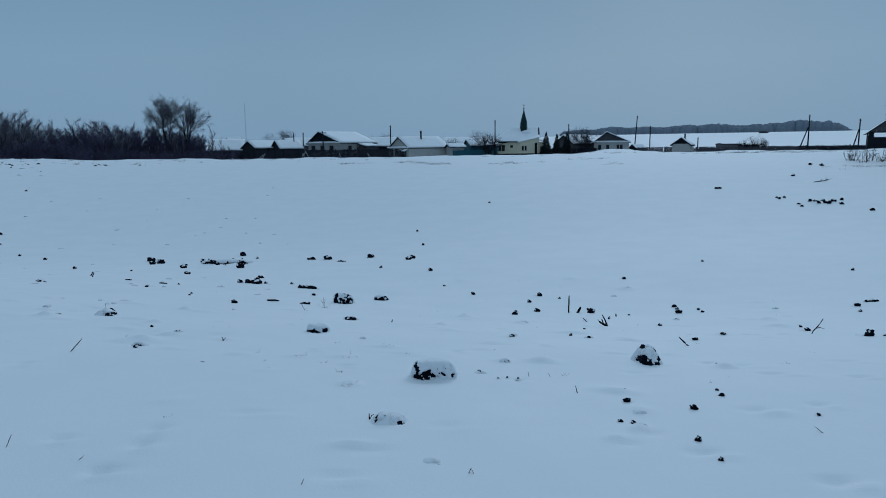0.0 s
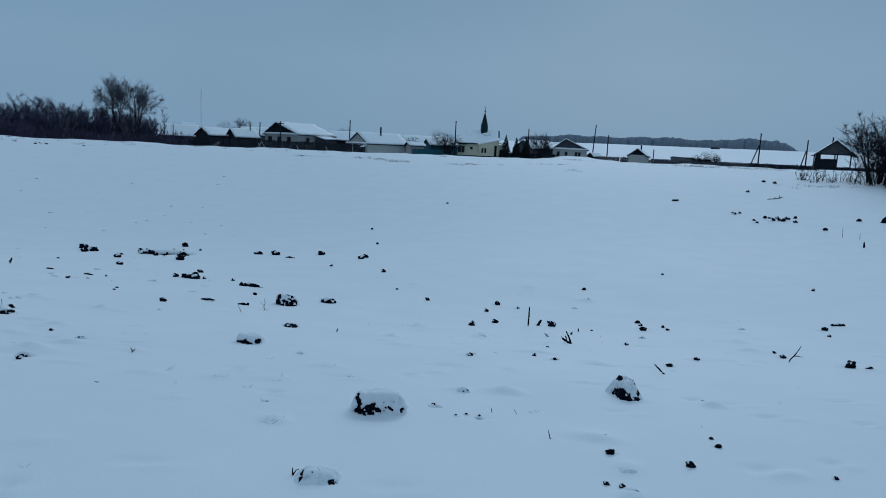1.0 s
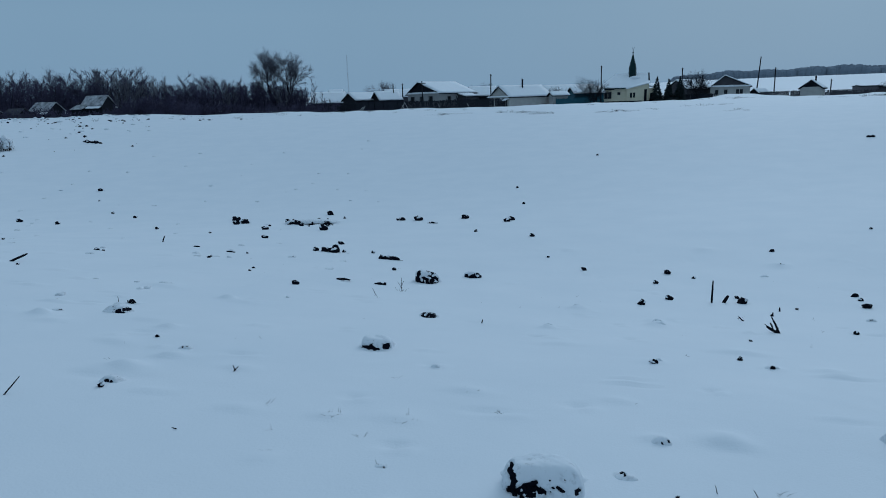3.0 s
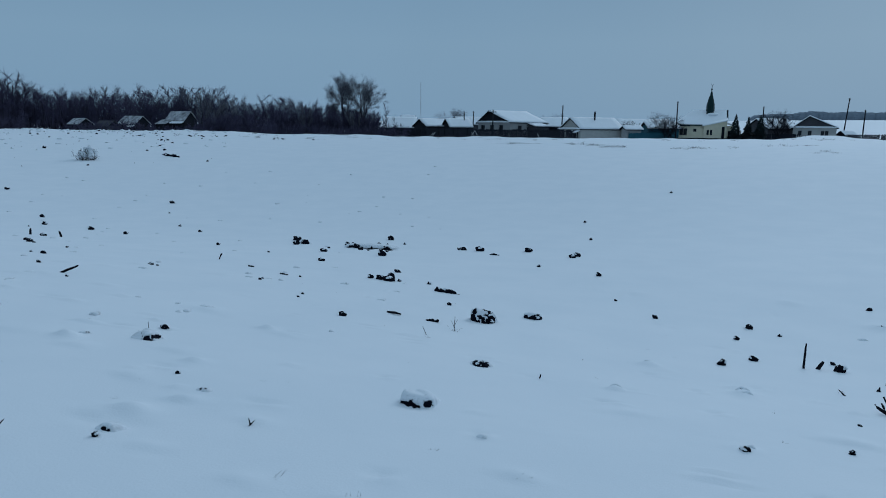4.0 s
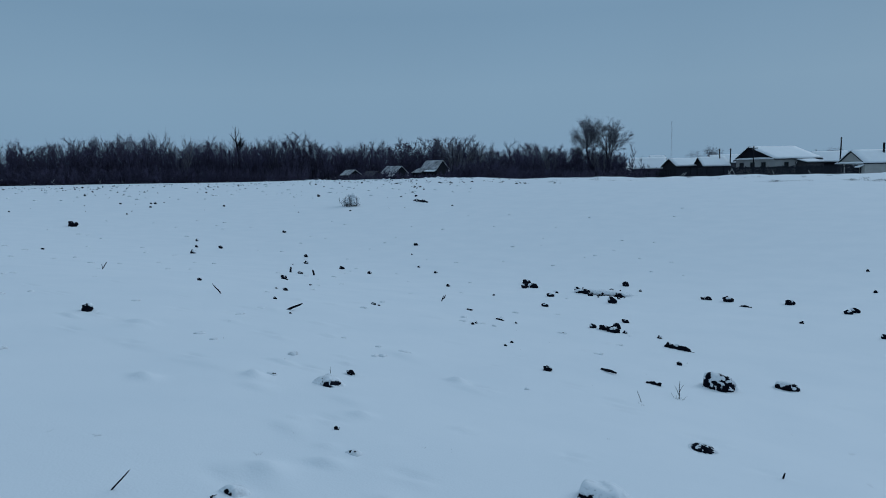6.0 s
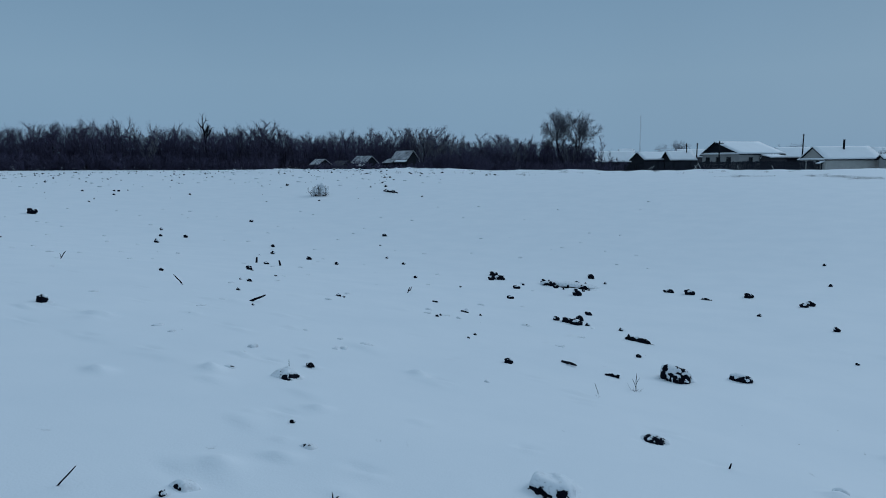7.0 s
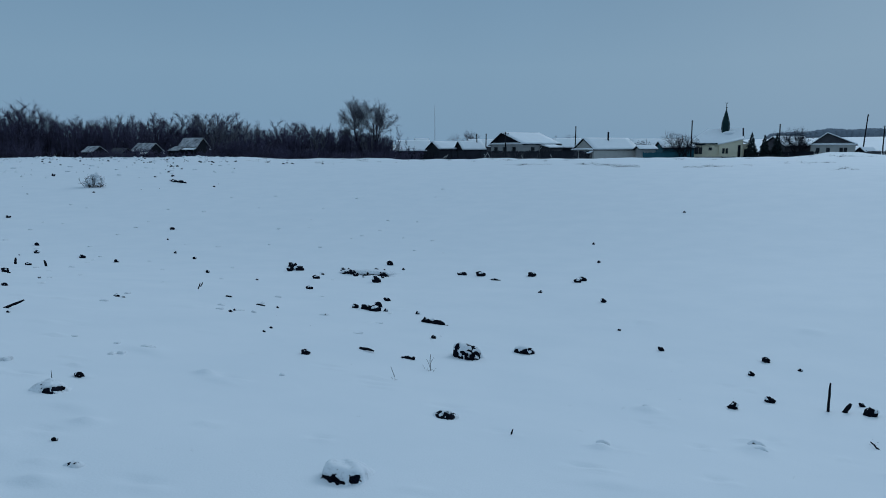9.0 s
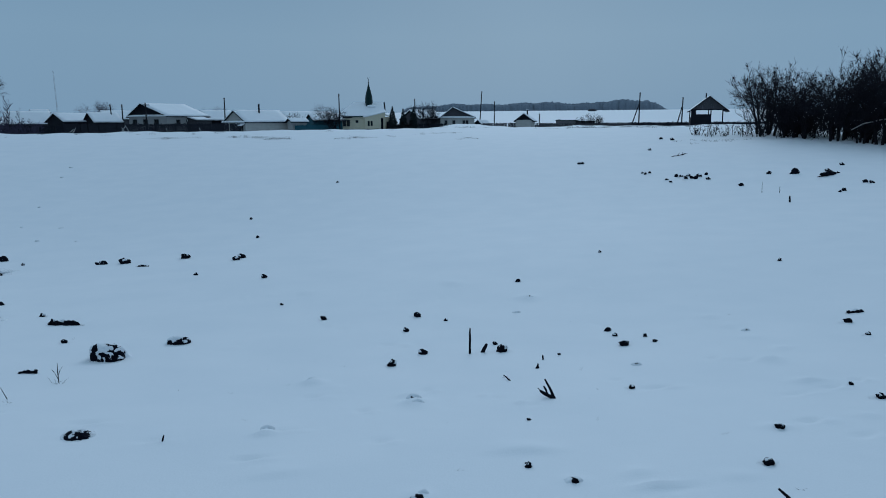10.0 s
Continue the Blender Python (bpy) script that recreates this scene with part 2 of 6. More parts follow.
TEAL = mat("teal_painted_boards", (0.028, 0.095, 0.125), 0.7, 0.3, 1.0, 0.3, 10.0)
SPIRE_GREEN = mat("dark_green_sheet", (0.012, 0.032, 0.034), 0.45, 0.3, 1.5, 0.1, 8.0, metal=0.3)
GLASS = mat("dark_window_glass", (0.02, 0.024, 0.028), 0.12, 0.2, 2.0, 0.0, 8.0)
SLATE = mat("weathered_slate", (0.03, 0.03, 0.034), 0.9, 0.3, 1.3, 0.4, 2.6, second=(0.55, 0.56, 0.59))
# pole colour also carries the blue veil of the distance
POLE_WOOD = mat("tarred_pole", (0.014, 0.0145, 0.019), 0.9, 0.35, 2.0, 0.3, 20.0)
STEEL = mat("galvanised_steel", (0.33, 0.34, 0.35), 0.5, 0.2, 3.0, 0.0, 20.0, metal=0.7)


# ------------------------------------------------------------ mesh helpers
def mesh_of(name, verts, faces, material, smooth=False):
    me = bpy.data.meshes.new(name)
    me.from_pydata([tuple(v) for v in verts], [], faces)
    me.materials.append(material)
    if smooth:
        me.polygons.foreach_set("use_smooth", [True] * len(me.polygons))
    me.update()
    return me


def part_from(name, verts, faces, material, parent, label="", smooth=False):
    ob = new(name, mesh_of(name, verts, faces, material, smooth))
    ob.parent = parent
    if label:
        ob["label"] = label
    return ob


def part(name, bm, material, parent, label="", smooth=False):
    me = bpy.data.meshes.new(name)
    bm.to_mesh(me)
    bm.free()
    me.materials.append(material)
    if smooth:
        me.polygons.foreach_set("use_smooth", [True] * len(me.polygons))
    ob = new(name, me)
    ob.parent = parent
    if label:
        ob["label"] = label
    return ob


def thing(name, m, label, category, group=""):
    ob = new(name)
    ob.empty_display_size = 0.2
    ob.matrix_basis = m
    return tagged(ob, label, category, group)


def add_box(bm, x0, x1, y0, y1, z0, z1):
    v = [bm.verts.new(p) for p in ((x0, y0, z0), (x1, y0, z0), (x1, y1, z0), (x0, y1, z0),
                                   (x0, y0, z1), (x1, y0, z1), (x1, y1, z1), (x0, y1, z1))]
    for f in ((3, 2, 1, 0), (4, 5, 6, 7), (0, 1, 5, 4), (1, 2, 6, 5), (2, 3, 7, 6), (3, 0, 4, 7)):
        bm.faces.new([v[i] for i in f])


def box(*size):
    bm = bmesh.new()
    add_box(bm, *size)
    return bm


def add_slab(bm, a, b, c, d, thick):
    """A sheet over four corners, thickened downwards along its normal."""
    a, b, c, d = (Vector(p) for p in (a, b, c, d))
    n = (b - a).cross(d - a).normalized()
    if n.z < 0:
        n = -n
    top = [bm.verts.new(p) for p in (a, b, c, d)]
    low = [bm.verts.new(p - n * thick) for p in (a, b, c, d)]
    bm.faces.new(top)
    bm.faces.new(low[::-1])
    for i in range(4):
        bm.faces.new((top[i], low[i], low[(i + 1) % 4], top[(i + 1) % 4]))


def tube(points, radii, sides=5, cap=True):
    """Tapered tube through points: vertices and faces."""
    verts, faces = [], []
    for k, (p, r) in enumerate(zip(points, radii)):
        p = Vector(p)
        a, b = Vector(points[max(0, k - 1)]), Vector(points[min(len(points) - 1, k + 1)])
        w = (b - a).normalized()
        u = w.orthogonal().normalized()
        v = w.cross(u)
        for s in range(sides):
            t = 2 * math.pi * s / sides
            verts.append(p + r * (math.cos(t) * u + math.sin(t) * v))
    for k in range(len(points) - 1):
        for s in range(sides):
            o, q = k * sides, (s + 1) % sides
            faces.append((o + s, o + q, o + sides + q, o + sides + s))
    if cap:
        faces.append(tuple(range(sides))[::-1])
        o = (len(points) - 1) * sides
        faces.append(tuple(range(o, o + sides)))
    return verts, faces


class Tris:
    """Collects many small pieces into one mesh."""

    def __init__(self):
        self.v, self.f = [], []

    def add(self, vf):
        o = len(self.v)
        self.v += vf[0]
        self.f += [tuple(i + o for i in f) for f in vf[1]]


# ------------------------------------------------------------ the ground
def ground(x, y):
    """Height of the snow: a shallow hollow ahead, a level rim with the village, a rising field beyond."""
    yy = np.where(y < 80, y, 80 + 8 * np.tanh((y - 80) / 8))
    c, s = math.cos(-0.399), math.sin(-0.399)
    u = (x + 7.186) * c + (yy - 20.14) * s
    v = -(x + 7.186) * s + (yy - 20.14) * c
    z = (1.445 - 3.888 * np.exp(-(u / 45.712) ** 2 - (v / 31.86) ** 2)
         + 2.263 * np.exp(-((x + 3.667) / 28.457) ** 2 - ((yy - 7.643) / 12.059) ** 2)
         - 0.967 * np.exp(-((x - 2.947) / 9.893) ** 2 - ((yy - 11.564) / 6.699) ** 2)
         - 2.979 * np.exp(-((x + 8.034) / 70.703) ** 2 - ((yy - 118.628) / 27.198) ** 2))
    # low mound on the rim
    z = z + 0.58 * np.exp(-((x - 22.5) / 4.5) ** 2 - ((y - 84) / 5.0) ** 2)
    # the rim, and the lower ground on which the village stands
    r = np.hypot(x, y)
    az = np.degrees(np.arctan2(x, np.maximum(y, 1)))
    fall = np.clip((r - 86) / 36, 0, 1)
    z = z - 0.75 * fall * fall * (3 - 2 * fall) * (1 - 0.6 / (1 + np.exp((az + 54) / 3.0)))
    z = z - 0.17 * np.exp(-((r - 84) / 20) ** 2)
    # uneven lip of the rim, with a swell where the wood begins
    lip = np.exp(-((r - 83) / 9) ** 2)
    z = z + lip * (0.07 * np.sin(0.55 * az + 0.6) + 0.05 * np.sin(1.31 * az + 2.0) + 0.035 * np.sin(3.3 * az))
    z = z + lip * 0.17 / (1 + np.exp((az + 28.6) / 0.6)) / (1 + np.exp(-(az + 54) / 3.0))
    # the far field
    side = 0.62 + 0.38 / (1 + np.exp(-(az - 6) / 3.0))
    rise = np.clip((r - 190) / 800, 0, 1)
    rise = rise * rise * (3 - 2 * rise)
    back = 1 / (1 + np.exp(-(y - 60) / 40))
    return z + 16.5 * rise * side * back


def G(x, y):
    return float(ground(np.float64(x), np.float64(y)))


def spread(near0, near1, step, far0, far1, grow):
    """Grid lines: even between near0 and near1, then ever wider to far0 and far1."""
    mid = list(np.arange(near0, near1 + step / 2, step))
    out, d = mid[:], step
    k = 0
    while out[-1] < far1:
        k += 1
        d *= 1.015 if k < 90 else 1.028 if out[-1] < 95 else grow
        out.append(out[-1] + d)
    d, k = step, 0
    while out[0] > far0:
        k += 1
        d *= 1.015 if k < 90 else 1.03 if out[0] > -75 else grow
        out.insert(0, out[0] - d)
    return np.array(out)


def build_ground():
    xs = spread(-4.0, 5.0, 0.04, -4200, 4200, 1.07)
    ys = spread(3.6, 9.0, 0.04, -3500, 4200, 1.07)
    ys = ys[(ys > 1.0) | (np.arange(len(ys)) % 3 == 0)]
    X, Y = np.meshgrid(xs, ys)
    Z = ground(X, Y)
    near = np.hypot(X, Y - 8) < 140
    amp = np.zeros_like(Z)
    for (i, j) in np.argwhere(near):
        p = Vector((X[i, j], Y[i, j], 0))
        calm = 1 / (1 + (math.hypot(p.x, p.y - 2) / 9) ** 2)
        amp[i, j] = calm * (0.018 * noise.noise(p * 0.4) + 0.005 * noise.noise(p * 1.2) + 0.003 * noise.noise(p * 4.5 + Vector((7, 1, 0))))
    Z = Z + amp
    # snow heaped over buried lumps, and small scoops beside them
    for bx, by, w in BUMPS:
        d2 = (X - bx) ** 2 + (Y - by) ** 2
        Z = Z + 0.20 * w * np.exp(-d2 / (0.75 * w) ** 2)
    for bx, by, w in SCOOPS:
        Z = Z - 0.17 * w * np.exp(-((X - bx) / (1.2 * w)) ** 2 - ((Y - by) / (0.5 * w)) ** 2)
    # low waves of snow, steep on the near side, over buried clods
    for bx, by, w, up in WAVES:
        i0, i1, j0, j1 = *np.searchsorted(ys, (by - 3 * w, by + 3 * w)), *np.searchsorted(xs, (bx - 3 * w, bx + 3 * w))
        a, b = X[i0:i1, j0:j1] - bx, Y[i0:i1, j0:j1] - by
        turn = 0.25 * math.sin(bx * 7 + by * 3)
        b = b - turn * a
        Z[i0:i1, j0:j1] += up * np.exp(-(a / w) ** 2) * np.where(b > 0, np.exp(-(b / (0.9 * w)) ** 2), np.exp(-(b / (0.18 * w + 0.025)) ** 2))
    # small dents and lumps left by wind and buried stubble
    rng = random.Random(77)
    for k in range(260):
        bx, by = rng.uniform(-11, 11), 3.4 + 14 * rng.random() ** 1.3
        sx, sy, up = rng.uniform(0.04, 0.13), rng.uniform(0.03, 0.055), rng.choice((-1, -1, 1)) * rng.uniform(0.014, 0.034)
        i0, i1, j0, j1 = *np.searchsorted(ys, (by - 0.4, by + 0.4)), *np.searchsorted(xs, (bx - 0.5, bx + 0.5))
        a, b = X[i0:i1, j0:j1] - bx, Y[i0:i1, j0:j1] - by
        Z[i0:i1, j0:j1] += up * np.exp(-(a / sx) ** 2 - (b / sy) ** 2) - 0.6 * up * np.exp(-((a - sx) / sx) ** 2 - ((b + 0.06) / sy) ** 2)
    h, w = Z.shape
    verts = np.stack([X, Y, Z], -1).reshape(-1, 3)
    a = (np.arange(h - 1)[:, None] * w + np.arange(w - 1)).ravel()
    faces = np.stack([a, a + 1, a + w + 1, a + w], 1)
    me = bpy.data.meshes.new("ground")
    me.vertices.add(len(verts))
    me.vertices.foreach_set("co", verts.ravel())
    me.loops.add(faces.size)
    me.loops.foreach_set("vertex_index", faces.ravel())
    me.polygons.add(len(faces))
    me.polygons.foreach_set("loop_start", np.arange(0, faces.size, 4))
    me.polygons.foreach_set("use_smooth", np.ones(len(faces), bool))
    me.update(calc_edges=True)
    me.validate()
    me.materials.append(SNOW)
    tagged(new("ground", me), "snow-covered field sinking into a shallow hollow", "snow field", kind="structure")


# soft lumps of snow over buried clods: x, y, width
BUMPS = [(1.29, 4.52, 0.10), (2.41, 5.87, 0.10), (0.91, 6.08, 0.12), (-0.63, 5.02, 0.07),
         (5.07, 7.73, 0.13), (-6.84, 8.25, 0.15), (-4.84, 7.12, 0.12), (-3.49, 9.52, 0.12), (-4.44, 7.85, 0.14),
         (-3.18, 7.77, 0.10), (-2.8, 6.58, 0.12), (4.62, 9.38, 0.10), (4.99, 10.22, 0.14), (1.23, 9.87, 0.13), (0.43, 10.92, 0.14),
         (0.03, 9.27, 0.09), (4.21, 15.12, 0.2), (3.33, 16.91, 0.26), (1.72, 7.83, 0.10), (0.84, 7.85, 0.11), (4.24, 8.37, 0.10),
         (-6.6, 21.6, 0.35)]
SCOOPS = [(-2.78, 6.40, 0.17), (-0.1, 5.19, 0.11), (1.83, 5.87, 0.09), (-1.35, 7.58, 0.08), (-1.23, 9.40, 0.09), (-1.77, 12.42, 0.13), (-1.15, 13.33, 0.10), (-6.75, 21.9, 0.5)]
# snow waves: x, y, half width, height
WAVES = [(-4.88, 7.14, 0.12, 0.035), (-4.47, 7.87, 0.10, 0.04), (-4.18, 7.65, 0.15, 0.022), (-4.98, 7.79, 0.30, 0.02), (-3.19, 7.77, 0.10, 0.02),
         (-3.4, 7.36, 0.05, 0.012), (-3.27, 7.16, 0.16, 0.022), (-2.88, 7.12, 0.05, 0.02), (-2.67, 6.9, 0.10, 0.04), (-2.81, 6.59, 0.13, 0.028),
         (-2.88, 6.42, 0.16, 0.03), (-3.5, 7.98, 0.2, 0.02), (-6.99, 8.38, 0.16, 0.05), (-7.7, 10.49, 0.12, 0.025), (-6.77, 9.45, 0.12, 0.025),
         (-5.72, 9.27, 0.11, 0.025), (-6.4, 10.55, 0.15, 0.02), (-8.52, 12.14, 0.16, 0.03), (-7.5, 10.72, 0.25, 0.025), (-7.97, 13.18, 0.2, 0.03),
         (-7.96, 12.37, 0.15, 0.025), (-6.0, 7.76, 0.35, 0.025), (-3.5, 9.48, 0.10, 0.03), (-3.23, 9.33, 0.2, 0.02), (-4.51, 9.94, 0.28, 0.03),
         (4.7, 9.4, 0.13, 0.03), (5.96, 12.63, 0.16, 0.03), (4.25, 15.21, 0.2, 0.035), (5.62, 11.32, 0.13, 0.02), (5.03, 10.28, 0.13, 0.025),
         (0.41, 10.98, 0.10, 0.03), (1.24, 9.95, 0.13, 0.04), (0.03, 9.27, 0.08, 0.025), (0.12, 8.39, 0.2, 0.02), (1.65, 8.42, 0.22, 0.03),
         (2.11, 7.84, 0.11, 0.02), (2.62, 7.63, 0.11, 0.015), (0.59, 16.95, 0.2, 0.03), (-2.08, 6.76, 0.10, 0.02), (-1.72, 5.99, 0.12, 0.02),
         (-1.22, 5.99, 0.08, 0.018), (-1.33, 5.39, 0.07, 0.012), (-0.65, 5.05, 0.07, 0.025), (-0.5, 6.61, 0.12, 0.025), (-0.82, 6.02, 0.15, 0.018),
         (-0.79, 7.21, 0.06, 0.018), (-1.73, 4.55, 0.12, 0.012), (0.89, 5.99, 0.13, 0.03), (0.54, 6.0, 0.07, 0.025), (0.43, 6.63, 0.09, 0.018),
         (2.41, 5.82, 0.09, 0.028), (3.47, 8.35, 0.10, 0.025), (5.47, 10.65, 0.13, 0.025), (5.83, 12.02, 0.13, 0.025), (1.25, 4.97, 0.14, 0.03),
         (1.22, 10.24, 0.10, 0.03), (0.46, 11.05, 0.09, 0.03), (-11.48, 15.81, 0.2, 0.03), (2.13, 4.45, 0.10, 0.014)]
build_ground()


# ------------------------------------------------------------ houses and sheds
def wall_bm(length, height, thick, holes):
    """A wall along +x from the origin, its outer face at y = 0, with openings (x0, x1, z0, z1) through it."""
    xs = sorted({0.0, length, *[h[0] for h in holes], *[h[1] for h in holes]})
    zs = sorted({0.0, height, *[h[2] for h in holes], *[h[3] for h in holes]})
    bm = bmesh.new()
    for x0, x1 in zip(xs, xs[1:]):
        for z0, z1 in zip(zs, zs[1:]):
            cx, cz = (x0 + x1) / 2, (z0 + z1) / 2
            if not any(h[0] < cx < h[1] and h[2] < cz < h[3] for h in holes):
                add_box(bm, x0, x1, 0, thick, z0, z1)
    bmesh.ops.remove_doubles(bm, verts=bm.verts, dist=0.001)
    return bm


def frame_bm(x0, x1, z0, z1, bar=0.09, proud=0.05, deep=0.12, mullion=True):
    bm = bmesh.new()
    add_box(bm, x0 - bar, x0, -proud, deep, z0 - bar, z1 + bar)
    add_box(bm, x1, x1 + bar, -proud, deep, z0 - bar, z1 + bar)
    add_box(bm, x0, x1, -proud, deep, z1, z1 + bar)
    add_box(bm, x0, x1, -proud, deep, z0 - bar, z0)
    if mullion:
        cx = (x0 + x1) / 2
        add_box(bm, cx - 0.03, cx + 0.03, 0.02, deep - 0.02, z0, z1)
    return bm


def put_wall(owner, turn, length, height, holes, material, trim, door=None):
    w = part("wall", wall_bm(length, height, 0.25, holes + ([door] if door else [])), material, owner)
    w.matrix_local = turn
    for h in holes:
        f = part("window", frame_bm(*h), trim, owner, "painted window frame")
        f.matrix_local = turn
        part("pane", box(h[0], h[1], 0.06, 0.08, h[2], h[3]), GLASS, f)
    if door:
        d = part("door", box(door[0], door[1], 0.05, 0.11, door[2], door[3]), DARK_WOOD, owner, "dark boarded door")
        d.matrix_local = turn
    return w


def house(name, label, category, x, y, turn, w, L, eave, ridge, walls, gables, roof=None, apex=0.5, front=(), side=(),
          left=(), over=0.4, chimney=None, trim=None, snow=0.2, door=None, thick=0.12, ledge=0.0):
    """A gabled house. Its front gable stands at the local y = 0; eave and ridge are heights above the sea of the scene."""
    roof, trim = roof or DARK_WOOD, trim or TRIM_WHITE
    base = G(x, y) - 0.25
    h, r = eave - base, ridge - base
    th = thing(name, pose(x, y, base, 0, 0, -turn), label, category)
    put_wall(th, pose(-w / 2, 0, 0), w, h, list(front), walls, trim, door)
    put_wall(th, pose(w / 2, 0.25, 0, 0, 0, 90), L - 0.5, h, list(side), walls, trim)
    put_wall(th, pose(w / 2, L, 0, 0, 0, 180), w, h, [], walls, trim)
    put_wall(th, pose(-w / 2, L - 0.25, 0, 0, 0, -90), L - 0.5, h, list(left), walls, trim)
    ax = -w / 2 + apex * w
    for yy in (0.0, L - 0.2):
        bm = bmesh.new()
        a = [bm.verts.new(p) for p in ((-w / 2, yy, h), (w / 2, yy, h), (ax, yy, r - 0.06))]
        b = [bm.verts.new((v.co.x, yy + 0.2, v.co.z)) for v in a]
        bm.faces.new(a), bm.faces.new(b[::-1])
        for i in range(3):
            bm.faces.new((a[i], b[i], b[(i + 1) % 3], a[(i + 1) % 3]))
        part("gable", bm, gables, th)
    for sgn, ex in ((-1, -w / 2), (1, w / 2)):
        run = abs(ex - ax)
        drop = (r - h) / run * over
        e = Vector((ex + sgn * over, 0, h - drop))
        bm = bmesh.new()
        add_slab(bm, (e.x, -over, e.z), (ax, -over, r), (ax, L + over, r), (e.x, L + over, e.z), thick)
        s = part("roof", bm, roof, th)
        if snow:
            bm = bmesh.new()
            n, rng = 14, random.Random(int(x * 7 + sgn))
            add_slab(bm, (e.x - sgn * 0.05, -over + 0.06, e.z + snow), (ax, -over + 0.06, r + snow), (ax, L + over - 0.06, r + snow),
                     (e.x - sgn * 0.05, L + over - 0.06, e.z + snow), snow - 0.01)
            bmesh.ops.subdivide_edges(bm, edges=bm.edges[:], cuts=7, use_grid_fill=True)
            top = max(v.co.z for v in bm.verts)
            for v in bm.verts:
                v.co.z += 0.05 * noise.noise(Vector((v.co.x + x, v.co.y, v.co.z)) * 0.8)
                v.co.x += 0.05 * noise.noise(Vector((v.co.y * 0.9, x, v.co.z)))
            part("snow_blanket", bm, ROOF_SNOW, s, "smooth white snow blanket", smooth=True)
    # snow ledge along the foot of the front gable
    if snow and front:
        bm = bmesh.new()
        add_slab(bm, (-w / 2 - 0.1, -0.55, h + 0.0), (w / 2 + 0.1, -0.55, h + 0.0), (w / 2 + 0.1, -0.003, h + 0.22), (-w / 2 - 0.1, -0.003, h + 0.22), 0.14)
        part("ledge", bm, ROOF_SNOW, th, "snow-covered ledge")
    if ledge:
        for sgn in (-1, 1):
            bm = bmesh.new()
            a, b = sgn * (w / 2 + 0.003), sgn * (w / 2 + 0.5)
            add_slab(bm, (b, 0.1, h - 0.42), (a, 0.1, h - 0.2), (a, ledge, h - 0.2), (b, ledge, h - 0.42), 0.1)
            part("ledge", bm, ROOF_SNOW, th, "snow-covered lean-to edge")
    if chimney:
        cx, cy, top, cw = chimney
        c = part("chimney", box(cx - cw, cx + cw, cy - cw, cy + cw, h, top - base), BRICK_GREY if cw > 0.15 else DARK_WOOD, th)
        part("chimney_cap", box(cx - cw - 0.05, cx + cw + 0.05, cy - cw - 0.05, cy + cw + 0.05, top - base, top - base + 0.1), ROOF_SNOW, c)
    return th


def win(a, z=1.0, w=0.9, h=1.2):
    return (a, a + w, z, z + h)


# the long farmhouse with the dark gable
house("farmhouse", "pale farmhouse with dark gable and snowy roof", "house", -23.1, 138.5, 36, 9.2, 10.4, 3.1, 5.25, PLASTER, DARK_WOOD, apex=0.36,
      front=[win(1.0, 1.75, 0.9, 1.05), win(3.6, 1.75, 0.9, 1.05), win(6.2, 1.75, 0.9, 1.05)], side=[win(2.0, 1.75, 0.8, 1.0), win(4.6, 1.75, 0.8, 1.0)], trim=OLD_WOOD)
house("annex", "grey boarded lean-to against the farmhouse", "shed", -15.5, 139.0, 36, 2.4, 3.8, 2.3, 2.75, OLD_WOOD, OLD_WOOD, apex=0.12, over=0.2)
# white-roofed garage house
low = house("low_house", "low grey brick house under a broad snowy roof", "house", -8.0, 139.0, 53, 7.2, 10.2, 1.95, 4.0, BRICK_GREY, BRICK_GREY,
      front=[win(2.6, 1.1, 0.8, 0.7)], over=0.25, chimney=(0.9, 5.0, 5.3, 0.12))
bm = bmesh.new()
add_slab(bm, (0.6, -1.0, 1.75), (3.4, -1.0, 1.75), (3.4, -0.004, 2.15), (0.6, -0.004, 2.15), 0.14)
part("canopy", bm, ROOF_SNOW, low, "small snow-covered canopy")
house("cottage", "small dark cottage with a snow-laden roof", "house", -14.4, 147.0, 78, 6.5, 5.0, 2.4, 4.1, DARK_WOOD, OLD_WOOD, )
# barns left of the farmhouse
house("barn", "dark log barn with a snowy roof", "barn", -39.1, 141.0, 50, 6.5, 7.0, 2.2, 3.55, DARK_WOOD, DARK_WOOD)
house("barn", "small dark barn with a white roof", "barn", -33.1, 139.5, 56, 5.0, 4.6, 2.1, 3.6, DARK_WOOD, DARK_WOOD)
house("cottage", "far cottage under deep roof snow", "house", -50.4, 151.0, 72, 6.5, 7.0, 1.9, 4.0, OLD_WOOD, DARK_WOOD)
house("cottage", "far cottage with a dark roof edge", "house", -68.5, 222.0, 70, 4.5, 4.0, 4.4, 6.0, DARK_WOOD, DARK_WOOD, snow=0.1)
house("cottage", "cottage with snowy roof behind the farmhouse", "house", -36.8, 165.0, 72, 6.5, 7.0, 2.8, 4.4, OLD_WOOD, DARK_WOOD)
# between low house and prayer house
house("shed", "whitewashed shed with a flat snowy roof", "shed", 2.2, 140.0, 70, 2.6, 3.0, 2.0, 2.5, PLASTER, PLASTER)
house("shed", "teal painted shed with snowy roof", "shed", 6.4, 146.0, 75, 5.0, 6.0, 2.3, 3.4, TEAL, TEAL)
house("cottage", "far cottage roof showing over the sheds", "house", 1.0, 190.0, 82, 8.0, 13.0, 3.0, 4.6, OLD_WOOD, OLD_WOOD)
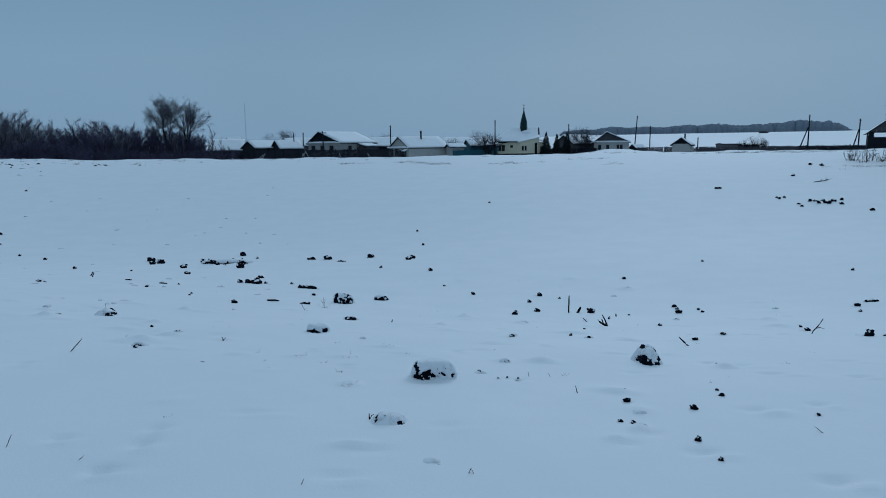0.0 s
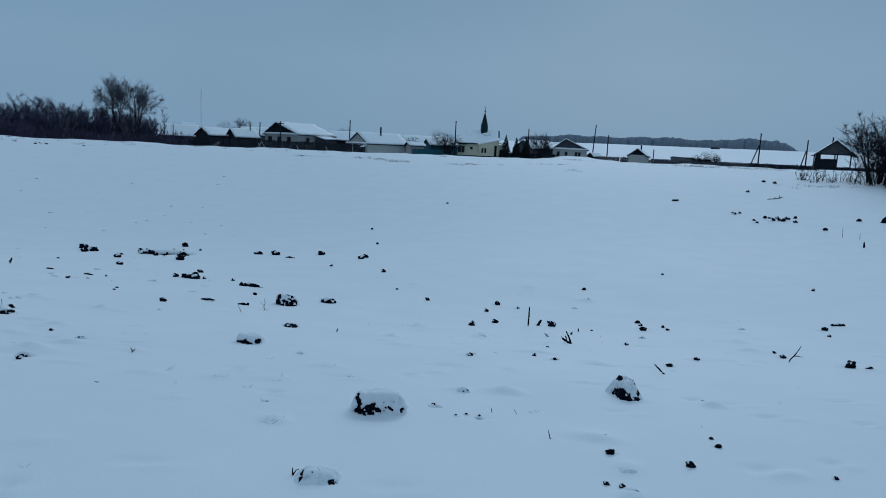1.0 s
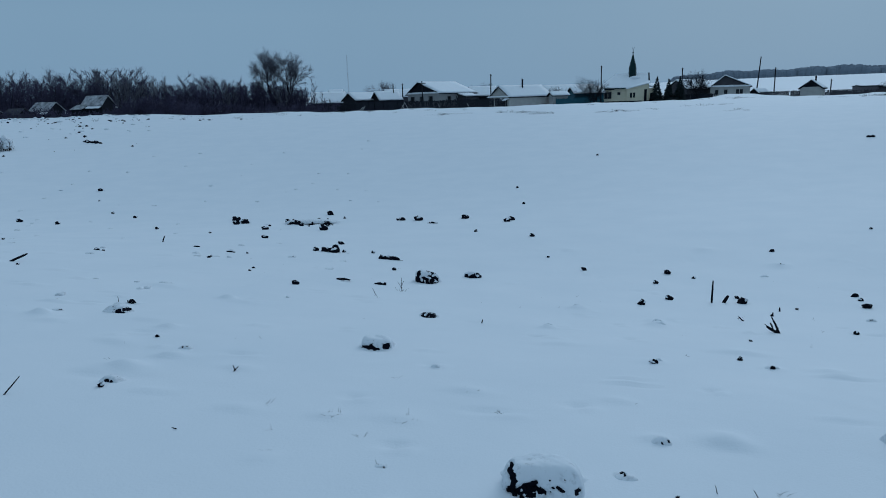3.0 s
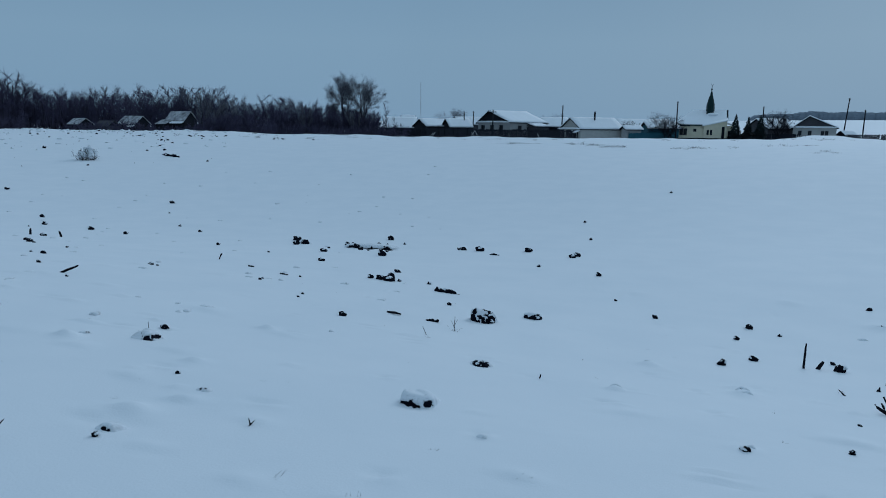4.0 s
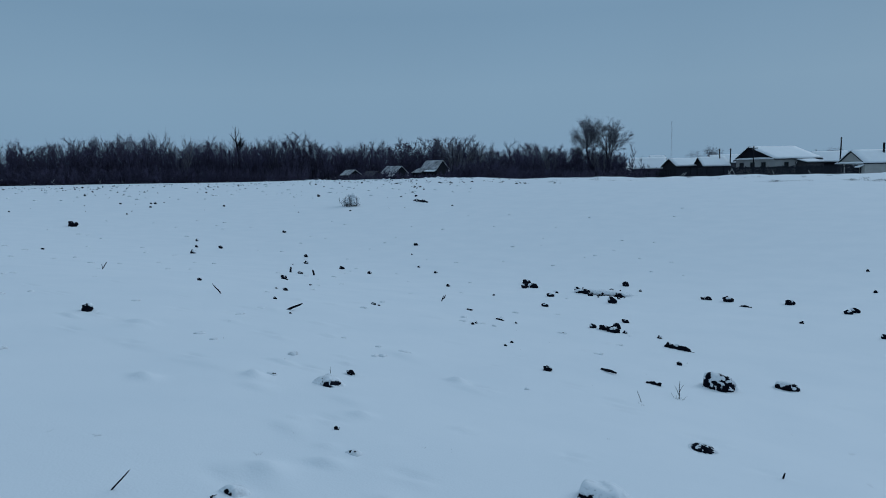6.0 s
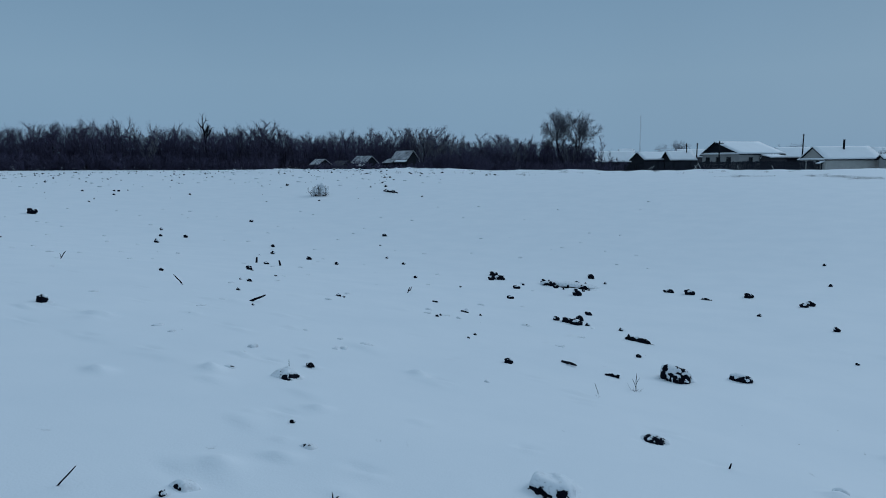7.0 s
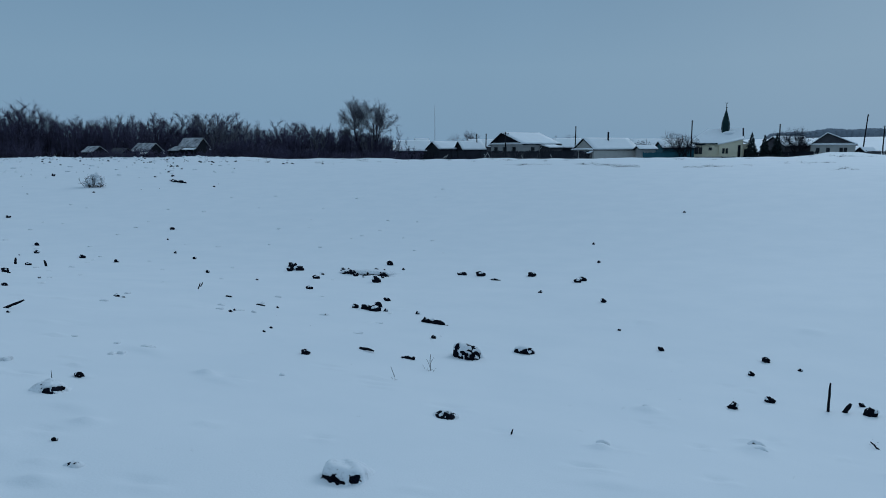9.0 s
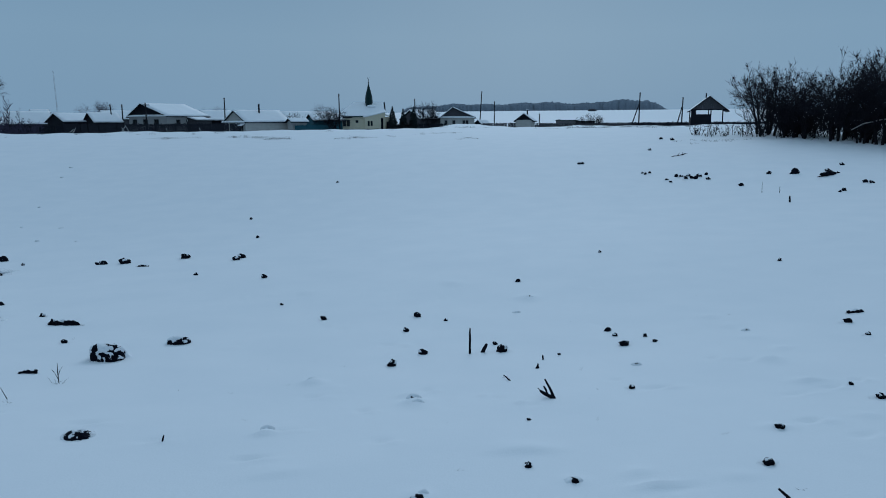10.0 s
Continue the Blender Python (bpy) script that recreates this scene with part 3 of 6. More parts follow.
# gable-fronted grey house
house("gabled_house", "light grey gabled house with small windows", "house", 37.9, 148.0, 14, 7.4, 9.0, 2.75, 4.85, BRICK_GREY, OLD_WOOD, apex=0.36,
      front=[win(1.0, 1.35, 0.45, 0.75), win(2.7, 1.35, 0.45, 0.75), win(4.9, 1.35, 0.4, 0.75), win(5.6, 1.35, 0.4, 0.75)], side=[win(3.0)], trim=OLD_WOOD)
house("cottage", "snow-roofed cottage behind the spruces", "house", 29.5, 158.0, 60, 6.5, 7.0, 2.6, 4.4, OLD_WOOD, OLD_WOOD)
house("bath_house", "little bath house with dark gable frame", "shed", 51.0, 142.0, 30, 3.6, 3.6, 2.1, 3.4, BRICK_GREY, DARK_WOOD, chimney=(0.4, 1.8, 4.2, 0.13), thick=0.2, snow=0.12)
house("shed", "dark lean-to behind the gabled house", "shed", 42.4, 147.0, 60, 1.8, 2.4, 1.5, 2.1, DARK_WOOD, DARK_WOOD, snow=0.08)
house("shed", "low dark shed patched with snow", "shed", 58.6, 141.0, 80, 2.4, 4.0, 2.0, 2.12, GREY_BOARD, OLD_WOOD, snow=0.05, over=0.12)
house("shed", "low dark lean-to beside a shrub", "shed", 62.4, 140.0, 80, 2.4, 3.6, 1.8, 1.92, OLD_WOOD, DARK_WOOD, snow=0.05, over=0.12)
# outbuildings under the wood
house("outbuilding", "low outbuilding with frosted slate roof", "shed", -63.6, 74.9, -78, 2.0, 2.0, 1.75, 2.4, DARK_WOOD, DARK_WOOD, roof=SLATE, snow=0, thick=0.05, over=0.15)
house("outbuilding", "low brown board shed between two slate roofs", "shed", -61.3, 77.0, -80, 2.0, 2.3, 1.5, 2.15, OLD_WOOD, DARK_WOOD, roof=OLD_WOOD, snow=0, thick=0.05, over=0.15)
house("outbuilding", "old outbuilding with frosted slate roof", "shed", -58.6, 79.0, -80, 2.4, 3.0, 1.85, 2.8, DARK_WOOD, DARK_WOOD, roof=SLATE, snow=0, thick=0.05, over=0.15, ledge=1.3)
house("outbuilding", "taller outbuilding with frosted slate roof", "shed", -53.9, 82.4, -80, 2.2, 3.2, 2.4, 3.5, DARK_WOOD, DARK_WOOD, roof=SLATE, snow=0, thick=0.05, over=0.15, ledge=2.2)
house("outbuilding", "lean-to with a dark roof beside outbuildings", "shed", -56.4, 82.0, -80, 2.4, 1.6, 1.9, 2.4, DARK_WOOD, DARK_WOOD, roof=SLATE, snow=0, thick=0.05, over=0.15)
house("cottage", "grey cottage beyond the end of the wood", "house", -103.0, 42.0, -50, 7.0, 8.0, 1.8, 3.2, OLD_WOOD, OLD_WOOD)


def open_barn():
    """Roof on posts by the clump: boarded gable, a half wall, the rest open to the snow behind."""
    x, y, w, L = 70.6, 106.0, 5.6, 5.0
    base = G(x, y) - 0.25
    h, r = 3.55 - base, 5.75 - base
    th = thing("open_barn", pose(x, y, base, 0, 0, -30), "dark open barn with a boarded gable", "barn")
    for px in (-w / 2 + 0.1, 0.35, w / 2 - 0.1):
        for py in (0.1, L - 0.1):
            if px > 1 and py < 1:
                continue
            part("post", box(px - 0.09, px + 0.09, py - 0.09, py + 0.09, 0, h), DARK_WOOD, th)
    part("wall", box(-w / 2, 0.3, -0.003, 0.12, 0, h * 0.76), DARK_WOOD, th)
    part("lintel", box(-w / 2, -w / 2 + 0.8, -0.003, 0.12, h * 0.76, h - 0.14), DARK_WOOD, th)
    part("wall", box(-w / 2 - 0.003, -w / 2 + 0.12, 0.12, L, 0, h * 0.62), DARK_WOOD, th)
    part("beam", box(-w / 2, w / 2, 0, 0.16, h - 0.14, h + 0.04), DARK_WOOD, th)
    for k in range(16):
        x0 = -w / 2 + k * w / 16
        top = [h + 0.04 + (r - h - 0.1) * (1 - abs(q) / (w / 2)) for q in (x0, x0 + w / 16)]
        bm = bmesh.new()
        f = [bm.verts.new(p) for p in ((x0 + 0.003, -0.04, h + 0.04), (x0 + w / 16 - 0.003, -0.04, h + 0.04), (x0 + w / 16 - 0.003, -0.04, top[1]), (x0 + 0.003, -0.04, top[0]))]
        g = [bm.verts.new((v.co.x, 0.0, v.co.z)) for v in f]
        bm.faces.new(f), bm.faces.new(g[::-1])
        for i in range(4):
            bm.faces.new((f[i], g[i], g[(i + 1) % 4], f[(i + 1) % 4]))
        part("gable_board", bm, OLD_WOOD, th)
    for sgn in (-1, 1):
        bm = bmesh.new()
        add_slab(bm, (sgn * (w / 2 + 0.45), -0.4, h - 0.33), (0, -0.4, r), (0, L + 0.4, r), (sgn * (w / 2 + 0.45), L + 0.4, h - 0.33), 0.12)
        rf = part("roof", bm, DARK_WOOD, th)
        bm = bmesh.new()
        add_slab(bm, (sgn * (w / 2 + 0.4), -0.3, h - 0.23), (0, -0.3, r + 0.07), (0, L + 0.3, r + 0.07), (sgn * (w / 2 + 0.4), L + 0.3, h - 0.23), 0.07)
        part("snow_blanket", bm, ROOF_SNOW, rf, "thin snow on the roof")
    part("chimney", box(-0.5, -0.3, 2.0, 2.2, r - 0.4, r + 0.55), DARK_WOOD, th)


open_barn()


def prayer_house():
    x, y = 16.9, 147.0
    base = G(x, y) - 0.25
    th = thing("prayer_house", pose(x, y, base, 0, 0, -6), "pale yellow village prayer house with green spire", "prayer house")
    h, r = 3.1 - base, 5.75 - base
    x0, x1, L = -4.7, 4.6, 9.0
    z = 1.35
    front = [win(1.0, z, 0.5, 1.15), win(1.75, z, 0.5, 1.15), win(3.6, z + 0.7, 0.4, 0.4)]
    put_wall(th, pose(x0, 0, 0), x1 - x0, h, front, YELLOW, OLD_WOOD)
    put_wall(th, pose(x1, 0.25, 0, 0, 0, 90), L - 0.5, h, [win(4, z)], YELLOW, TRIM_WHITE)
    put_wall(th, pose(x1, L, 0, 0, 0, 180), x1 - x0, h, [], YELLOW, TRIM_WHITE)
    put_wall(th, pose(x0, L - 0.25, 0, 0, 0, -90), L - 0.5, h, [], YELLOW, TRIM_WHITE)
    # roof: hipped on one end, a gable on the other
    for nm, m, up, out in (("roof", SPIRE_GREEN, 0.0, 0.45), ("snow_blanket", ROOF_SNOW, 0.22, 0.40)):
        bm = bmesh.new()
        a0, a1, b0, b1, e = x0 - out, x1 + out * 0.6, -out, L + out, h - 0.15 + up
        lo = [bm.verts.new(p) for p in ((a0, b0, e), (a1, b0, e), (a1, b1, e), (a0, b1, e))]
        under = [bm.verts.new((v.co.x, v.co.y, v.co.z - 0.14)) for v in lo]
        ra, rb = bm.verts.new((x0 + 3.2, L / 2, r + up)), bm.verts.new((a1, L / 2, r + up))
        bm.faces.new((lo[0], lo[1], rb, ra)), bm.faces.new((lo[1], lo[2], rb)), bm.faces.new((lo[2], lo[3], ra, rb)), bm.faces.new((lo[3], lo[0], ra))
        bm.faces.new(under[::-1])
        for i in range(4):
            j = (i + 1) % 4
            bm.faces.new((lo[i], under[i], under[j], lo[j]))
        if nm == "roof":
            roof = part(nm, bm, m, th)
        else:
            part(nm, bm, m, roof, "smooth white snow blanket")
    bm = bmesh.new()
    add_slab(bm, (x1 + 0.34, L * 0.18, h + 1.0), (x1 + 0.34, L / 2, r + 0.28), (x1 + 0.6, L / 2, r + 0.28), (x1 + 0.6, L * 0.18, h + 1.0), 0.2)
    part("verge_board", bm, DARK_WOOD, th)
    # entrance bay in front, its wall top climbing with the roof behind it
    bm = bmesh.new()
    f = [bm.verts.new(p) for p in ((x1 - 3.9, -0.6, 0), (x1 + 0.35, -0.6, 0), (x1 + 0.35, -0.6, h + 0.62), (x1 - 3.9, -0.6, h - 0.32))]
    g = [bm.verts.new((v.co.x, -0.01, v.co.z)) for v in f]
    bm.faces.new(f), bm.faces.new(g[::-1])
    for i in range(4):
        bm.faces.new((f[i], g[i], g[(i + 1) % 4], f[(i + 1) % 4]))
    bay = part("entrance_bay", bm, YELLOW, th)
    part("door", box(x1 - 0.55, x1 - 0.05, -0.66, -0.603, 0.3, h - 0.45), DARK_WOOD, bay, "narrow dark door")
    for wx in (x1 - 3.3, x1 - 2.7):
        part("window", box(wx, wx + 0.42, -0.64, -0.603, z, z + 1.0), GLASS, bay, "small dark window")
    bm = bmesh.new()
    add_slab(bm, (x1 - 4.2, -0.95, h - 0.2), (x1 + 0.5, -0.95, h + 0.84), (x1 + 0.5, L * 0.22, h + 1.35), (x1 - 4.2, 0.4, h + 0.2), 0.2)
    part("bay_roof", bm, ROOF_SNOW, th, "snow-covered roof of the entrance bay")
    part("cornice", box(x0 - 0.3, x0 + 2.9, -0.52, -0.46, h - 0.42, h - 0.26), DARK_WOOD, th, "dark eaves board")
    # porch at the gable end
    put_wall(th, pose(x1, 1.2, 0), 1.9, h - 0.25, [], YELLOW, TRIM_WHITE, door=(0.7, 1.4, 0, 2.2))
    put_wall(th, pose(x1 + 1.9, 1.45, 0, 0, 0, 90), 3.5, h - 0.25, [], YELLOW, TRIM_WHITE)
    bm = bmesh.new()
    add_slab(bm, (x1 - 0.1, 0.8, h + 0.5), (x1 + 2.2, 0.8, h - 0.2), (x1 + 2.2, 5.2, h - 0.2), (x1 - 0.1, 5.2, h + 0.5), 0.18)
    part("porch_roof", bm, ROOF_SNOW, th, "snow-covered porch roof")
    # spire: narrow foot, bud-shaped tapering roof, ball and finial
    cx, cy, z0 = 1.75, 3.3, 5.2 - base
    V, F = tube([(cx, cy, z0 - 0.5), (cx, cy, z0 + 0.5)], [0.70, 0.70], 8)
    drum = part_from("spire_drum", V, F, SPIRE_GREEN, th)
    V, F = tube([(cx, cy, z0 + 0.5), (cx, cy, z0 + 0.62), (cx, cy, z0 + 1.8), (cx, cy, z0 + 2.6), (cx, cy, z0 + 3.9), (cx, cy, z0 + 4.7)], [0.74, 0.80, 0.76, 0.58, 0.24, 0.05], 8)
    part_from("spire", V, F, SPIRE_GREEN, th, "dark green tapering spire")
    bm = bmesh.new()
    bmesh.ops.create_icosphere(bm, subdivisions=2, radius=0.17)
    bmesh.ops.translate(bm, vec=(cx, cy, z0 + 4.85), verts=bm.verts)
    part("ball", bm, SPIRE_GREEN, th, smooth=True)
    T = Tris()
    T.add(tube([(cx, cy, z0 + 4.8), (cx, cy, z0 + 5.6)], [0.06, 0.05], 5))
    T.add(tube([(cx + 0.2 * math.cos(t), cy, z0 + 5.8 + 0.2 * math.sin(t)) for t in np.linspace(-3.6, 0.5, 10)], [0.045] * 10, 4))
    part_from("finial", T.v, T.f, DARK_WOOD, th, "thin metal finial")
    bm = bmesh.new()
    bmesh.ops.create_icosphere(bm, subdivisions=2, radius=1.0)
    bmesh.ops.transform(bm, matrix=Matrix.Translation((cx + 0.5, cy - 0.4, z0 - 0.15)) @ Matrix.Diagonal((1.1, 0.8, 0.4, 1)), verts=bm.verts)
    part("drift", bm, ROOF_SNOW, drum, "snow heaped round the drum", smooth=True)


prayer_house()


# ------------------------------------------------------------ poles, mast, fences
def utility_pole(x, y, top, lean=0.0, strut=0.0, bar=False, r=0.13):
    z = G(x, y) - 0.3
    h = top - z
    th = thing("utility_pole", pose(x, y, z), "dark weathered wooden power pole", "pole", "village power poles")
    T = Tris()
    T.add(tube([(0, 0, 0), (lean * 0.5, 0, h * 0.5), (lean, 0, h)], [r, r * 0.9, r * 0.75], 8))
    part_from("post", T.v, T.f, POLE_WOOD, th, smooth=True)
    if strut:
        T = Tris()
        T.add(tube([(-strut, 0.3, 0), (-0.1, 0.05, h * 0.68)], [r * 0.9, r * 0.75], 8))
        part_from("strut", T.v, T.f, POLE_WOOD, th, smooth=True)
    if bar:
        part("crossarm", box(lean - 0.7, lean + 0.7, -0.06, 0.06, h - 0.5, h - 0.36), POLE_WOOD, th)
    for s in (-1, 1):
        off = 0.5 * s if bar else 0.18 * s
        T = Tris()
        T.add(tube([(lean + off, 0, h - 0.36 if bar else h - 0.35), (lean + off, 0, h - 0.14 if bar else h - 0.12)], [0.05, 0.04], 6))
        part_from("insulator", T.v, T.f, TRIM_WHITE, th)


for row in ((-29.6, 141, 5.2, -0.2, 0), (-27.9, 141, 5.2, 0.1, 0), (-22.9, 136.0, 5.4, 0, 0), (-9.9, 142, 6.5, 0.1, 0), (11.9, 141, 7.3, 0, 0),
            (29.0, 150, 6.7, -0.1, 0), (43.2, 149, 8.3, 0.5, 0), (46.3, 148, 6.1, 0, 0), (65.6, 120, 6.9, 0, 1.6), (74.6, 120, 6.1, 0, 1.0),
            (54.5, 142, 3.4, 0, 0)):
    utility_pole(*row, bar=-25 < row[0] < -20)


def radio_mast(x, y, top):
    z = G(x, y) - 0.2
    th = thing("radio_mast", pose(x, y, z), "slender far steel radio mast", "mast")
    h = top - z
    T = Tris()
    for k in range(3):
        a = 2.1 * k
        T.add(tube([(0.35 * math.cos(a), 0.35 * math.sin(a), 0), (0.25 * math.cos(a), 0.25 * math.sin(a), h)], [0.05, 0.03], 4))
    for k in range(24):
        T.add(tube([(0.3 * math.cos(2.1 * k), 0.3 * math.sin(2.1 * k), h * k / 24), (0.3 * math.cos(2.1 * k + 2.1), 0.3 * math.sin(2.1 * k + 2.1), h * (k + 1) / 24)], [0.02, 0.02], 3))
    part_from("lattice", T.v, T.f, STEEL, th)


radio_mast(-112.5, 400, 29)


def fence(x0, y0, x1, y1, h, material, label, step=0.17, ragged=0.12):
    n = Vector((x1 - x0, y1 - y0, 0))
    L, rng = n.length, random.Random(int(x0 * 13 + y0))
    a = math.degrees(math.atan2(n.y, n.x))
    z = G((x0 + x1) / 2, (y0 + y1) / 2)
    th = thing("fence", pose(x0, y0, z, 0, 0, a), label, "fence", "village fences")
    way = n.normalized()
    bm = bmesh.new()
    d = 0.0
    while d < L:
        g = G(x0 + way.x * d, y0 + way.y * d) - z
        top = h * (1 - ragged * rng.random()) + g
        if rng.random() > 0.04:
            add_box(bm, d, d + step * 0.92, 0, 0.025, g - 0.1, top)
        d += step
    b = part("boarding", bm, material, th)
    b["kind"] = "stuff"
    post = None
    for k in range(int(L / 3) + 1):
        g = G(x0 + way.x * 3 * k, y0 + way.y * 3 * k) - z
        if post is None:
            post = part("post", box(-0.06, 0.06, 0.03, 0.15, -0.3, h + 0.06), material, th)
            p = post
        else:
            p = new("post", post.data)
            p.parent = th
        p.location = (3 * k, 0, g)
    for zz in (0.35, h * 0.78):
        part("rail", box(0, L, 0.03, 0.08, zz, zz + 0.1), material, th)
    return th


fence(-52, 133, -36, 134, 1.6, DARK_WOOD, "dark weathered board fence before the barns")
fence(-36, 134, -12, 135.5, 1.95, FENCE_WOOD, "dark grey board fence before the farmhouse")
fence(-12, 135.5, -5.5, 137, 1.95, FENCE_WOOD, "dark board fence beside the low house")
fence(3.2, 138, 11.5, 143, 1.5, TEAL, "teal painted board fence")
fence(11.8, 144.6, 23, 143.4, 0.5, DARK_WOOD, "low dark boards along the prayer house foot", step=0.3)
fence(23, 146.6, 35, 146.5, 1.4, DARK_WOOD, "low dark fence behind the spruces")
fence(43, 146, 50, 143, 1.3, OLD_WOOD, "pale grey fence by the bath house")
fence(54, 141, 72, 121, 1.0, OLD_WOOD, "low grey fence along the rim", ragged=0.4)
fence(64, 119, 84, 109, 1.0, DARK_WOOD, "dark fence running to the timber house", ragged=0.3)
fence(62, 165, 100, 140, 1.0, OLD_WOOD, "far field fence of grey rails", step=0.4, ragged=0.5)


def leaning_planks(x, y, spots):
    th = thing("plank_trestle", pose(x, y, G(x, y)), "pale planks leaning crosswise before the fence", "planks")
    for x0, x1, h in spots:
        V, F = tube([(x0, -0.2, 0), (x1, 0.1, h)], [0.06, 0.05], 5)
        part_from("plank", V, F, PLASTER, th)


leaning_planks(-25.9, 132.8, [(-1.0, 0.1, 1.5), (0.9, 0.0, 1.6), (0.2, -0.6, 1.2)])
leaning_planks(-34.6, 132.6, [(-0.5, 0.5, 0.9), (0.2, 0.9, 1.1)])
leaning_planks(-19.2, 133.6, [(0.3, -0.2, 1.1)])
leaning_planks(-13.6, 134.0, [(0.4, -0.3, 1.1)])

# ------------------------------------------------------------ bare trees
def bare_tree(seed, height, stems, base_r, stem_r, fan, nb, nt, twig_len, twig_r, start=0.2, upright=0.5, third=0, reach=1.0, thick=0.5, twist=0.10):
    """Stems, then branches and twigs: two meshes, trunk and crown."""
    rng = random.Random(seed)
    wood, crown = Tris(), Tris()

    def rnd(s=1.0):
        return Vector((rng.uniform(-s, s), rng.uniform(-s, s), rng.uniform(-s, s)))

    def path(p, w, length, n, bend, lift):
        pts = [Vector(p)]
        for _ in range(n):
            w = (w + rnd(bend) + Vector((0, 0, lift))).normalized()
            pts.append(pts[-1] + w * (length / n))
        return pts

    def at(pts, f):
        k = min(int(f * (len(pts) - 1)), len(pts) - 2)
        g = f * (len(pts) - 1) - k
        return pts[k].lerp(pts[k + 1], g), (pts[k + 1] - pts[k]).normalized()

    for s in range(stems):
        ang = 2 * math.pi * (s + rng.random() * 0.7) / stems
        foot = Vector((math.cos(ang), math.sin(ang), 0)) * base_r * rng.uniform(0.2, 1.0)
        out = Vector((math.cos(ang), math.sin(ang), 0))
        hgt = height * (rng.uniform(0.72, 1.0) if stems > 1 else 1.0)
        way = (Vector((0, 0, 1)) + out * fan * rng.uniform(0.3, 1.0)).normalized()
        pts = path(foot - Vector((0, 0, 0.15)), way, hgt, 6, twist, 0.05)
        r0 = stem_r * rng.uniform(0.7, 1.1)
        wood.add(tube(pts, [r0 * (1 - 0.82 * k / 6) for k in range(7)], 5))
        for b in range(nb):
            f = start + (1 - start) * (b + rng.random()) / nb
            p, w = at(pts, min(f, 0.995))
            side = rnd().cross(w).normalized()
            bw = (w * upright + side * 0.75 + Vector((0, 0, 0.18))).normalized()
            bl = hgt * reach * (0.40 - 0.22 * f) * rng.uniform(0.7, 1.25)
            bp = path(p, bw, bl, 3, 0.22 if upright < 0.8 else 0.11, 0.14)
            br = max(twig_r * 1.5, r0 * (1 - 0.8 * f) * thick)
            crown.add(tube(bp, [br, br * 0.75, br * 0.5, twig_r * 0.6], 4, cap=False))
            for t in range(nt):
                q, qw = at(bp, rng.uniform(0.15, 1.0))
                tw = (qw * 0.8 + rnd(0.75 if upright < 0.8 else 0.5) + Vector((0, 0, 0.25))).normalized()
                tl = twig_len * rng.uniform(0.5, 1.3)
                tp = [q, q + tw * tl * 0.5 + rnd(0.06), q + (tw + rnd(0.3)).normalized() * tl]
                crown.add(tube([tp[0], tp[2]], [twig_r, twig_r * 0.45], 3, cap=False))
                for _ in range(third):
                    q2 = tp[1].lerp(tp[2], rng.random())
                    w2 = (tw + rnd(0.9)).normalized()
                    crown.add(tube([q2, q2 + w2 * tl * rng.uniform(0.3, 0.6)], [twig_r * 0.7, twig_r * 0.3], 3, cap=False))
    return wood, crown


